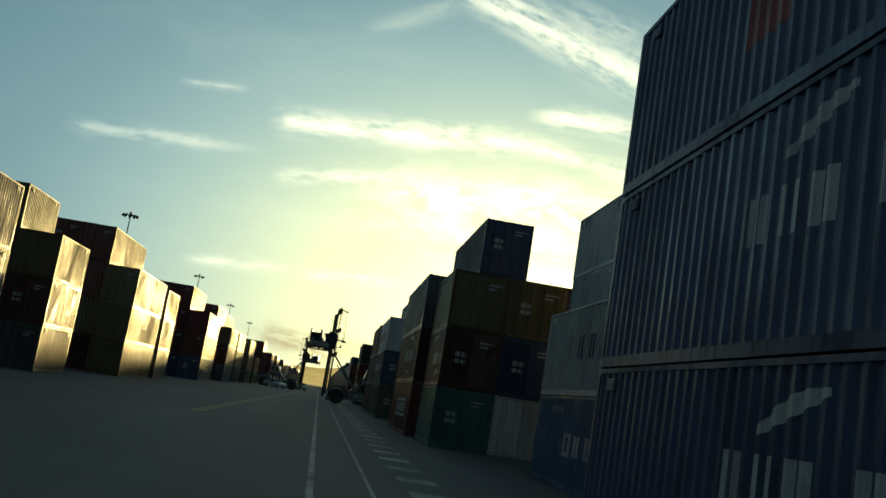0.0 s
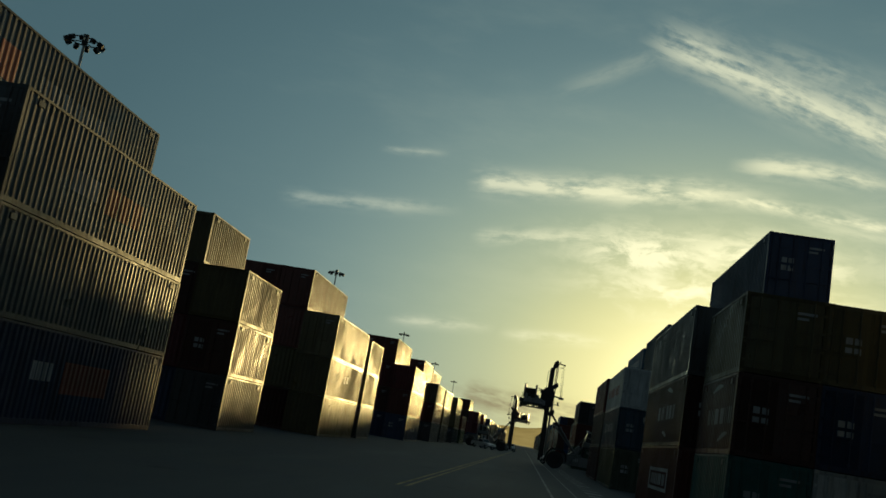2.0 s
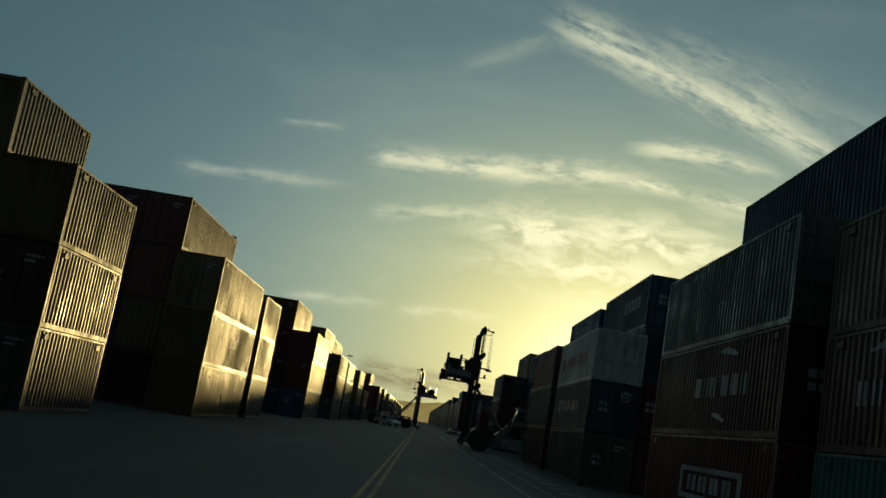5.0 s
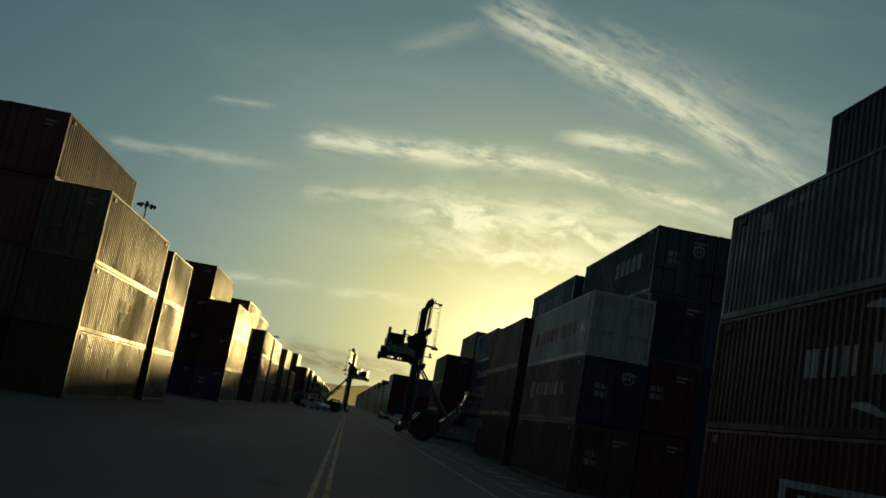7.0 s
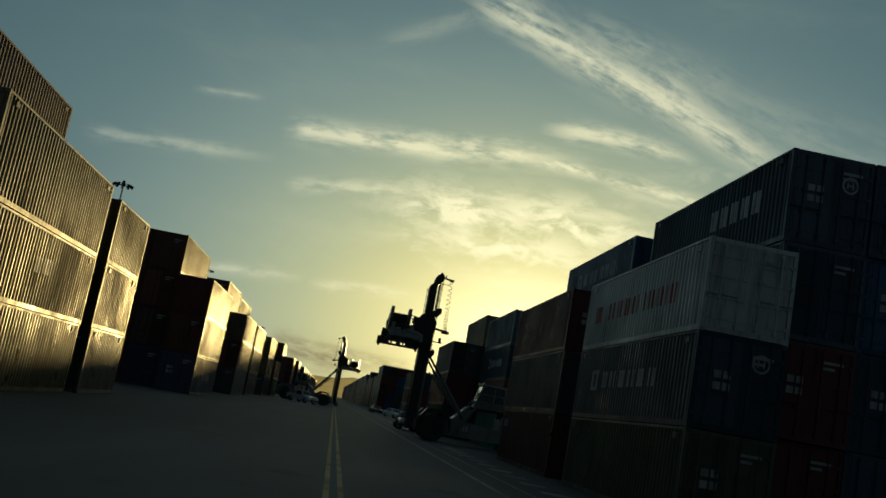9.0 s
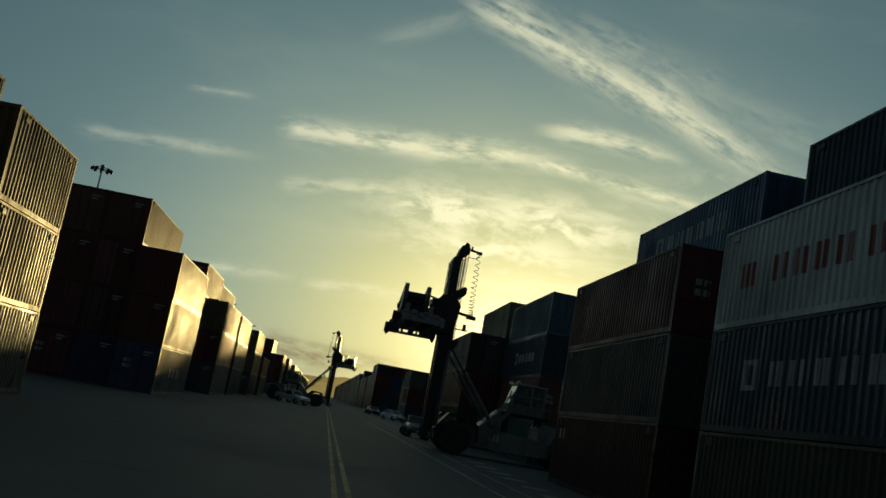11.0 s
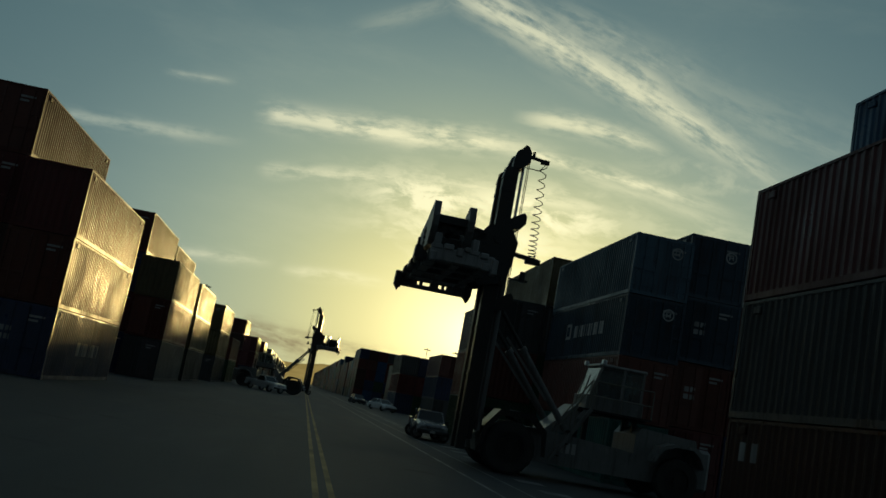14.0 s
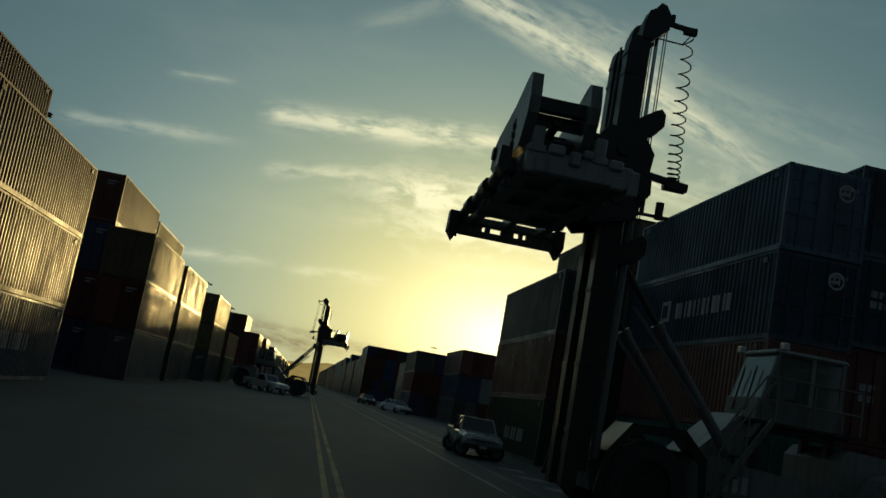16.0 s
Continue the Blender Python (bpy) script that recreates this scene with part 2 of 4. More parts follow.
MACHINE_GREY = surface("spreader_grey_paint", (0.15, 0.15, 0.145), 0.45, 0.0, 0.5, 3.0, 0.15, 0.4)
RUBBER = surface("tyre_rubber", (0.022, 0.022, 0.022), 0.8, 0.0, 0.4, 12.0, 0.3, stain=(0.10, 0.09, 0.075))
BLACK_PLASTIC = surface("black_plastic", (0.02, 0.02, 0.02), 0.5, 0.0, 0.2, 20.0, 0.05)
RAIL_PAINT = surface("grimy_handrail_paint", (0.17, 0.16, 0.13), 0.45, 0.0, 0.3, 8.0, 0.05)
CAR_SILVER = surface("silver_car_paint", (0.28, 0.285, 0.29), 0.3, 0.5, 0.15, 5.0, 0.02, coat=0.5)
CAR_WHITE = surface("white_car_paint", (0.70, 0.70, 0.68), 0.3, 0.0, 0.15, 5.0, 0.02, coat=0.5)
CAR_DARK = surface("dark_car_paint", (0.05, 0.055, 0.06), 0.3, 0.2, 0.2, 5.0, 0.02, coat=0.5)
LENS_RED = surface("red_lamp_lens", (0.35, 0.02, 0.015), 0.15, 0.0, 0.1, 10.0, 0.0)
LENS_CLEAR = surface("clear_lamp_lens", (0.7, 0.7, 0.68), 0.1, 0.3, 0.1, 10.0, 0.0)
ROAD_WHITE = surface("worn_white_road_paint", (0.24, 0.24, 0.23), 0.7, 0.0, 0.85, 5.0, 0.2, stain=(0.06, 0.06, 0.058))
ROAD_YELLOW = surface("worn_yellow_road_paint", (0.30, 0.21, 0.06), 0.7, 0.0, 0.75, 5.0, 0.2, stain=(0.06, 0.055, 0.045))
# evening haze over the hills is painted in as a warm emission
HILL = bpy.data.materials.new("haze_glow_hill_backdrop")
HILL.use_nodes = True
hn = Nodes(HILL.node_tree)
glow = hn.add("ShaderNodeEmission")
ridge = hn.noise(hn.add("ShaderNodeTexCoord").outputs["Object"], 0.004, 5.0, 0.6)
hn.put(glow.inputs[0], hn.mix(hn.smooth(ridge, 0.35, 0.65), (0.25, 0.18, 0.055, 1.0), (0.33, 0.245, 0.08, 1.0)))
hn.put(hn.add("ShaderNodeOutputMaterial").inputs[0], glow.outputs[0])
GLASS = bpy.data.materials.new("window_glass")
GLASS.use_nodes = True
g = Nodes(GLASS.node_tree)
gb = g.add("ShaderNodeBsdfPrincipled")
gb.inputs["Base Color"].default_value = (0.40, 0.46, 0.45, 1)
gb.inputs["Roughness"].default_value = 0.03
gb.inputs["Transmission Weight"].default_value = 0.85
g.put(g.add("ShaderNodeOutputMaterial").inputs[0], gb.outputs[0])


# opaque near-black panes; the unlit cabin behind is put into their colour
CAR_GLASS = surface("dark_cabin_car_glass", (0.012, 0.014, 0.014), 0.06, 0.0, 0.05, 10.0, 0.0, spec=0.6)


def asphalt():
    m = bpy.data.materials.new("worn_asphalt")
    m.use_nodes = True
    n = Nodes(m.node_tree)
    b = n.add("ShaderNodeBsdfPrincipled")
    p = n.add("ShaderNodeTexCoord").outputs["Object"]
    s = n.add("ShaderNodeVectorMath", "MULTIPLY")
    n.put(s.inputs[0], p)
    s.inputs[1].default_value = (1.0, 0.10, 1.0)
    lanes = n.noise(s.outputs[0], 0.5, 5.0, 0.6)
    patches = n.smooth(n.noise(p, 0.11, 6.0, 0.6, 0.6), 0.38, 0.68)
    grit = n.noise(p, 38.0, 3.0, 0.7)
    oil = n.smooth(n.noise(p, 0.45, 4.0, 0.55), 0.62, 0.75)
    c = n.mix(patches, (0.060, 0.061, 0.063, 1), (0.096, 0.094, 0.090, 1))
    c = n.mix(n.math("MULTIPLY", n.smooth(lanes, 0.45, 0.7), 0.5), c, (0.11, 0.107, 0.10, 1))
    c = n.mix(n.math("MULTIPLY", oil, 0.6), c, (0.022, 0.022, 0.022, 1))
    c = n.mix(n.math("MULTIPLY", n.smooth(grit, 0.5, 0.8), 0.5), c, (0.16, 0.155, 0.145, 1))
    n.put(b.inputs["Base Color"], c)
    n.put(b.inputs["Roughness"], n.math("MULTIPLY_ADD", patches, 0.15, 0.72))
    b.inputs["Specular IOR Level"].default_value = 0.3
    bump = n.add("ShaderNodeBump")
    bump.inputs["Strength"].default_value = 0.5
    bump.inputs["Distance"].default_value = 0.01
    n.put(bump.inputs["Height"], grit)
    n.put(b.inputs["Normal"], bump.outputs[0])
    n.put(n.add("ShaderNodeOutputMaterial").inputs[0], b.outputs[0])
    return m


ASPHALT = asphalt()

# ---- mesh helpers ----


def mesh_of(bm, name, material=None, smooth=False):
    me = bpy.data.meshes.new(name)
    bmesh.ops.recalc_face_normals(bm, faces=bm.faces)
    bm.to_mesh(me)
    bm.free()
    me.materials.append(material)
    if smooth:
        for f in me.polygons:
            f.use_smooth = True
    return me


def part(name, bm, material, parent=None, label="", smooth=False):
    """One mesh object from a bmesh, under a thing or a part."""
    ob = new(name, mesh_of(bm, name, material, smooth))
    ob.parent = parent
    if label:
        tagged(ob, label)
    return ob


def box(bm, x0, x1, y0, y1, z0, z1, bevel=0.0, m=None):
    vs = [bm.verts.new((x, y, z)) for x in (x0, x1) for y in (y0, y1) for z in (z0, z1)]
    fs = [bm.faces.new([vs[i] for i in q]) for q in ((0, 1, 3, 2), (4, 6, 7, 5), (0, 4, 5, 1), (2, 3, 7, 6), (0, 2, 6, 4), (1, 5, 7, 3))]
    if bevel:
        es = list({e for f in fs for e in f.edges})
        r = bmesh.ops.bevel(bm, geom=es, offset=bevel, segments=1, affect="EDGES", profile=0.5)
        vs = list({v for f in r["faces"] for v in f.verts} | {v for v in vs if v.is_valid})
    if m is not None:
        bmesh.ops.transform(bm, matrix=m, verts=vs)
    return vs


def rod(bm, a, b, r, n=8, r2=None):
    """A round bar from a to b."""
    a, b = Vector(a), Vector(b)
    q = (b - a).to_track_quat("Z", "Y").to_matrix().to_4x4()
    bmesh.ops.create_cone(bm, cap_ends=True, segments=n, radius1=r, radius2=r if r2 is None else r2, depth=(b - a).length, matrix=Matrix.Translation((a + b) / 2) @ q)


def beam(bm, a, b, w, h):
    """A box section from a to b, w wide and h deep."""
    a, b = Vector(a), Vector(b)
    q = (b - a).to_track_quat("Z", "Y").to_matrix().to_4x4()
    d = (b - a).length / 2
    box(bm, -w / 2, w / 2, -h / 2, h / 2, -d, d, 0.0, Matrix.Translation((a + b) / 2) @ q)


def prism(bm, outline, axis, lo, hi):
    """A plate with a given outline, lying across an axis from lo to hi."""
    def at(p, q, d):
        return {"x": (d, p, q), "y": (p, d, q), "z": (p, q, d)}[axis]
    one = [bm.verts.new(at(p, q, lo)) for p, q in outline]
    two = [bm.verts.new(at(p, q, hi)) for p, q in outline]
    bm.faces.new(one)
    bm.faces.new(two[::-1])
    for i in range(len(one)):
        j = (i + 1) % len(one)
        bm.faces.new((one[i], one[j], two[j], two[i]))


def thing(name, label, category, group="", kind="", at=None):
    ob = new(name)
    if at is not None:
        ob.matrix_world = at
    return tagged(ob, label, category, group, kind)


# ---- ground ----
bm = bmesh.new()
bmesh.ops.create_grid(bm, x_segments=40, y_segments=40, size=4200)
bm.verts.ensure_lookup_table()
ground = tagged(part("ground", bm, ASPHALT), "worn dark asphalt yard of a container terminal", "ground", kind="structure")


def strip(name, label, x0, y0, x1, y1, wide, material, gap=()):
    """A painted line along the road."""
    bm = bmesh.new()
    runs = [(0.0, 1.0)] if not gap else [(i * (gap[0] + gap[1]) / (y1 - y0), (i * (gap[0] + gap[1]) + gap[0]) / (y1 - y0)) for i in range(int((y1 - y0) / (gap[0] + gap[1])))]
    for a, b in runs:
        n = max(1, int((b - a) * (y1 - y0) / 8))
        for i in range(n):
            f0, f1 = a + (b - a) * i / n, a + (b - a) * (i + 1) / n
            xa, xb, ya, yb = x0 + (x1 - x0) * f0, x0 + (x1 - x0) * f1, y0 + (y1 - y0) * f0, y0 + (y1 - y0) * f1
            bm.faces.new([bm.verts.new(p) for p in ((xa - wide / 2, ya, 0.004), (xa + wide / 2, ya, 0.004), (xb + wide / 2, yb, 0.004), (xb - wide / 2, yb, 0.004))])
    return tagged(part(name, bm, material), label, "road marking", kind="structure")


for x in (-4.05, -4.31):
    strip("yellow_line", "worn yellow centre line on asphalt", x + 0.10, 38, x - 0.42, 475, 0.11, ROAD_YELLOW)
strip("white_line", "worn white lane line on asphalt", 1.05, -20, -3.0, 460, 0.12, ROAD_WHITE)
strip("white_line", "faded white lane line on asphalt", 2.14, -20, -1.9, 460, 0.08, ROAD_WHITE)
strip("hatch_mark", "row of faded white dashes beside the stacks", 3.26, -14, 0.7, 310, 0.85, ROAD_WHITE, (1.0, 2.1))

# ---- shipping containers ----
CW, CH, L40, L20 = 2.438, 2.59, 12.19, 6.06
PERIOD, DEPTH = 0.28, 0.036


def wave(s):
    """How far the side sheet stands in at s metres along it: out, slope, in, slope."""
    f = (s / PERIOD) % 1.0
    if f < 0.26:
        return 0.0
    if f < 0.50:
        return (f - 0.26) / 0.24
    if f < 0.76:
        return 1.0
    return 1.0 - (f - 0.76) / 0.24


def wave_stops(lo, hi):
    stops = {lo, hi}
    k = math.floor(lo / PERIOD)
    while k * PERIOD < hi:
        for f in (0.0, 0.26, 0.50, 0.76):
            s = (k + f) * PERIOD
            if lo < s < hi:
                stops.add(s)
        k += 1
    return sorted(stops)


def sheet(bm, lo, hi, z0, z1, place):
    """A corrugated sheet: place(s, z, depth) gives the point."""
    last = None
    for s in wave_stops(lo, hi):
        d = wave(s) * DEPTH
        now = (bm.verts.new(place(s, z0, d)), bm.verts.new(place(s, z1, d)))
        if last:
            bm.faces.new((last[0], now[0], now[1], last[1]))
        last = now


KIT = {}


def kit(length, high=CH):
    """The shared meshes of a container of that length and height."""
    key = (length, high)
    if key in KIT:
        return KIT[key]
    half, w = length / 2, CW / 2
    k = {}
    for name, side in (("east", 1), ("west", -1)):
        bm = bmesh.new()
        sheet(bm, -half + 0.10, half - 0.10, 0.16, high - 0.06, lambda s, z, d, side=side: (side * (w - 0.012 - d), s, z))
        k["side_" + name] = mesh_of(bm, "side_panel")
    bm = bmesh.new()
    sheet(bm, -w + 0.10, w - 0.10, 0.16, high - 0.06, lambda s, z, d: (s, half - 0.02 - d, z))
    k["end"] = mesh_of(bm, "end_panel")
    bm = bmesh.new()
    last = None
    n = int(length / 0.21)
    for i in range(n + 1):
        s = -half + 0.06 + (length - 0.12) * i / n
        z = high - 0.030 + (0.016 if i % 2 else 0.0)
        now = (bm.verts.new((-w + 0.04, s, z)), bm.verts.new((w - 0.04, s, z)))
        if last:
            bm.faces.new((last[0], last[1], now[1], now[0]))
        last = now
    k["roof"] = mesh_of(bm, "roof")
    bm = bmesh.new()
    for sx in (-1, 1):
        x0, x1 = sorted((sx * w, sx * (w - 0.06)))
        box(bm, x0, x1, -half + 0.1, half - 0.1, high - 0.075, high - 0.010)
        box(bm, x0, x1, -half + 0.1, half - 0.1, 0.02, 0.165)
        for sy in (-1, 1):
            y0, y1 = sorted((sy * half, sy * (half - 0.12)))
            xa, xb = sorted((sx * w, sx * (w - 0.11)))
            box(bm, xa, xb, y0, y1, 0.1, high - 0.1)
    for sy in (-1, 1):
        y0, y1 = sorted((sy * half, sy * (half - 0.10)))
        box(bm, -w + 0.1, w - 0.1, y0, y1, high - 0.13, high - 0.012)
        box(bm, -w + 0.1, w - 0.1, y0, y1, 0.02, 0.17)
    box(bm, -w + 0.05, w - 0.05, -half + 0.1, half - 0.1, 0.12, 0.16)
    k["frame"] = mesh_of(bm, "frame")
    bm = bmesh.new()
    box(bm, -0.081, 0.081, -0.089, 0.089, 0.0, 0.118, 0.012)
    for sx in (-1, 1):
        box(bm, sx * 0.081 - 0.001, sx * 0.081 + 0.001, -0.035, 0.035, 0.03, 0.09)
    k["casting"] = mesh_of(bm, "corner_casting")
    bm = bmesh.new()
    lead = (w - 0.13)
    box(bm, 0.0, lead, -half + 0.02, -half + 0.05, 0.17, high - 0.13)
    hgt = high - 0.30
    for j in range(4):
        z = 0.30 + hgt * (j + 0.1) / 4
        box(bm, 0.10, lead - 0.10, -half + 0.006, -half + 0.022, z, z + hgt / 4 * 0.72, 0.0)
    for j in range(4):
        z = 0.35 + hgt * j / 4
        box(bm, lead - 0.06, lead + 0.09, -half - 0.004, -half + 0.02, z, z + 0.09)
    k["door"] = mesh_of(bm, "door")
    bm = bmesh.new()
    rod(bm, (0, -half - 0.022, 0.14), (0, -half - 0.022, high - 0.10), 0.019, 6)
    for z in (0.22, 0.9, 1.5, high - 0.25):
        box(bm, -0.05, 0.05, -half - 0.03, -half + 0.008, z, z + 0.07)
    box(bm, -0.02, 0.42, -half - 0.038, -half - 0.018, 1.02, 1.055)
    k["rod"] = mesh_of(bm, "locking_rod")
    bm = bmesh.new()
    box(bm, 0.0, 0.58, -half - 0.003, -half + 0.004, 0.0, 0.10)
    k["marks"] = mesh_of(bm, "marking_bar")
    bm = bmesh.new()
    box(bm, -0.10, 0.10, -half - 0.003, -half + 0.004, -0.10, 0.10)
    k["placard"] = mesh_of(bm, "placard")
    bm = bmesh.new()
    box(bm, -0.010, 0.030, -0.16, 0.16, -0.085, 0.085, 0.012)
    for j in range(3):
        box(bm, 0.028, 0.038, -0.13, 0.13, -0.06 + 0.05 * j, -0.035 + 0.05 * j)
    k["vent"] = mesh_of(bm, "vent")
    KIT[key] = k
    return k


def painted(name, me, paint, parent, m=None, label=""):
    ob = new(name, me)
    ob.material_slots[0].link = "OBJECT"
    ob.material_slots[0].material = paint
    ob.parent = parent
    if m is not None:
        ob.matrix_basis = m
    if label:
        tagged(ob, label)
    return ob


WORDS = {
    "navy": "dark navy blue", "blue": "mid blue", "steel_blue": "grey-blue", "grey": "mid grey", "light_grey": "light grey", "white": "dirty white", "red_brown": "rust-brown",
    "orange": "faded orange-brown", "maroon": "dark maroon", "green": "dark green", "teal": "teal green", "mustard": "mustard brown", "tan": "sun-bleached tan", "cream": "faded cream",
    "dark_grey": "dark grey", "slate": "slate grey", "glare_lit_navy": "glare-lightened navy", "olive": "dull olive-grey", "steel_navy": "dull slate-blue",
}
rand = random.Random(11)


def container(x, y, z, length, key, close=True, high=CH, tier=1, door=None):
    """A steel box: x, y at its middle, z at its foot. Its doors face the start of the road, or away if door is False."""
    k = kit(length, high)
    paint = PAINT[key]
    door = rand.random() < 0.7 if door is None else door
    size = "long" if length > 8 else "short"
    stand = "standing on the asphalt" if tier == 1 else "stacked on another container"
    ob = thing("shipping_container", f"{WORDS[key]} {size} steel shipping container {stand}", "container", "stacked containers",
               at=pose(x + rand.uniform(-0.02, 0.02), y + rand.uniform(-0.05, 0.05), z, 0, 0, (0 if door else 180) + rand.uniform(-0.08, 0.08)))
    painted("side_panel", k["side_east"], paint, ob)
    painted("side_panel", k["side_west"], paint, ob)
    painted("end_panel", k["end"], paint, ob)
    painted("roof", k["roof"], paint, ob)
    painted("frame", k["frame"], paint, ob)
    for s in (1, -1):
        d = painted("door", k["door"], paint, ob, Matrix.Diagonal((s, 1, 1, 1)))
        if close and door:
            for xr in (0.28, 0.80):
                painted("locking_rod", k["rod"], paint, d, Matrix.Translation((xr, 0, 0)))
        if s == 1 and door and close:
            for zr, wr in ((0.50, 1.0), (0.66, 0.6)):
                painted("marking_bar", k["marks"], DOOR_MARK, d, Matrix.Translation((0.30, 0, high - zr)) @ Matrix.Diagonal((wr, 1, 0.8, 1)), "white marking bar")
            if rand.random() < 0.40:
                for px in (-0.58, -0.32):
                    for pz in (1.05, 1.35):
                        painted("placard", k["placard"], DOOR_MARK, ob, Matrix.Translation((px, 0, high - pz)), "white placard square")
    if close:
        for sx in (-1, 1):
            for sy in (-1, 1):
                painted("vent", k["vent"], paint, ob, Matrix.Translation((sx * (CW / 2 - 0.014), sy * (length / 2 - 0.75), high - 0.24)) @ Matrix.Diagonal((sx, 1, 1, 1)))
        for sx in (-1, 1):
            for sy in (-1, 1):
                for zc in (0.0, high - 0.118):
                    painted("corner_casting", k["casting"], paint, ob, Matrix.Translation((sx * (CW / 2 - 0.079), sy * (length / 2 - 0.087), zc)))
    return ob


def patch(bm, s0, s1, z0, z1, x_out):
    """A painted area on a corrugated side, following its folds. z0, z1: heights, or functions of s."""
    lo = z0 if callable(z0) else (lambda s: z0)
    hi = z1 if callable(z1) else (lambda s: z1)
    last = None
    sign = 1 if x_out > 0 else -1
    for s in wave_stops(s0, s1):
        d = wave(s) * DEPTH
        x = sign * (CW / 2 - 0.012 - d + 0.003)
        now = (bm.verts.new((x, s, lo(s))), bm.verts.new((x, s, hi(s))))
        if last:
            bm.faces.new((last[0], now[0], now[1], last[1]))
        last = now


def logo(ob, road, bars, material, label, swoosh=None, length=L40):
    """Block lettering on the side towards the road. road: -1 or 1 in the world; bars: (start, end, low, high) along the road from the near end."""
    turned = ob.matrix_basis.to_euler().z
    flip = abs(turned) > 1.0
    sign = (-road if flip else road)
    bm = bmesh.new()
    for a, b, z0, z1 in bars:
        s0, s1 = (-length / 2 + a, -length / 2 + b)
        if flip:
            s0, s1 = -s1, -s0
        patch(bm, s0, s1, z0, z1, sign)
    if swoosh:
        a, b, za, zb, thick = swoosh
        s0, s1 = (-length / 2 + a, -length / 2 + b)
        if flip:
            s0, s1 = -s1, -s0
            za, zb = zb, za
        rise = (zb - za) / (s1 - s0)
        patch(bm, s0, s1, lambda s: za + (s - s0) * rise, lambda s: za + (s - s0) * rise + thick * (0.35 + 0.65 * math.sin(math.pi * (s - s0) / (s1 - s0))), sign)
    me = mesh_of(bm, "lettering_bar", material)
    o = new("lettering_bar", me)
    o.parent = ob
    tagged(o, label)
    return o


def letters(start, count, wide, gap, z0, z1):
    """Plain upright strokes, two for each character."""
    bars = []
    for i in range(count):
        a = start + i * (wide + gap)
        bars += [(a, a + wide * 0.38, z0, z1), (a + wide * 0.62, a + wide, z0, z1)]
    return bars


MADE = {}


def bay(name, x_road, y0, columns, side, length=L40, close=True, high=CH, inner=(0.0, 0.0)):
    """One bay of stacks. columns: lists of colours from the ground up, from the road inwards; side: -1 left, 1 right.
    high: height of a box, or one for each tier; inner: setback of the columns behind the first, and their boxes' height."""
    for c, tiers in enumerate(columns):
        x = x_road + side * (CW / 2 + c * 2.47)
        setback, tall = inner if c else (0.0, high)
        tall = tall or high
        z = 0.0
        for t, key in enumerate(tiers):
            h = tall[min(t, len(tall) - 1)] if isinstance(tall, tuple) else tall
            if key:
                near = close and (c < 2 or c < 5 and length > 8 and y0 < 120)
                MADE[name, c, t] = container(x, y0 + setback + length / 2, z, length, key, near, h, t + 1, True if name in ("RV", "R7", "RT", "R2") else None)
            z += h


pick = random.Random(3)
COMMON = ["navy", "navy", "blue", "steel_blue", "grey", "red_brown", "red_brown", "maroon", "maroon", "green", "teal", "mustard", "dark_grey", "orange"]


def pile(n):
    return [pick.choice(COMMON) for _ in range(n)]


# left of the road
bay("L0", -13.9, 16.7, [["grey", "mustard", "tan"], pile(3), pile(3)], -1)
bay("LA", -13.81, 30.81, [["navy", "slate", "slate"], ["red_brown", "maroon", "navy", "slate"], pile(4)], -1, high=(2.59, 2.67, 2.90), inner=(1.01, 2.72))
bay("LD", -14.64, 53.01, [["dark_grey", "orange", "mustard"], ["navy", "maroon", "orange", "mustard"], pile(4), pile(3)], -1, L20, high=2.48, inner=(0.63, 2.50))
bay("LF", -14.36, 73.0, [["mustard", "mustard", "tan"], ["orange", "mustard", "red_brown", "red_brown"], ["maroon", "navy", "red_brown", "red_brown"], pile(4), pile(4), pile(4)], -1, high=(2.59, 2.59, 2.86), inner=(0.83, 2.73))
bay("LM", -14.25, 86.5, [["dark_grey", "mustard", "tan"], pile(3), ["navy", "maroon", "red_brown", "dark_grey"], pile(3)], -1, L20)
bay("LH", -14.24, 115.9, [["navy", "red_brown", "maroon"], ["navy", "orange", "maroon", "red_brown"], ["maroon", "maroon", "red_brown", "red_brown"], ["navy", "red_brown", "navy", "red_brown"], pile(4), pile(4), pile(4)], -1, high=2.68, inner=(0.5, 2.71))
bay("LI", -14.3, 143.2, [["dark_grey", "red_brown", "tan"], ["navy", "maroon", "navy", "red_brown"], pile(4), pile(4), pile(4)], -1, high=2.62, inner=(1.2, 2.71))
bay("LN", -14.25, 157.0, [["dark_grey", "mustard", "mustard"], pile(3) + ["mustard"], pile(4)], -1)
bay("LO", -14.1, 178.5, [["dark_grey", "mustard", "tan"], pile(3), pile(3), pile(3)], -1)
bay("LZ", -14.2, 250.0, [["navy", "maroon", "maroon"], pile(4), pile(4), pile(4), pile(4), pile(4)], -1, close=False)
# right of the road
bay("RB", 4.6, -12.9, [["glare_lit_navy", "glare_lit_navy", "glare_lit_navy"], pile(3)], 1)
bay("RC", 4.6, 0.92, [["glare_lit_navy", "glare_lit_navy", "glare_lit_navy"], pile(3), pile(3)], 1)
bay("RG", 7.27, 16.9, [["blue", "light_grey"]], 1, high=2.50)
bay("RK", 9.74, 18.6, [["navy", "steel_blue", "blue", "steel_blue"], pile(4)], 1, high=2.83)
bay("RH", 9.74, 31.3, [["grey", "white", "light_grey", "light_grey"], pile(3)], 1, L20, high=2.49)
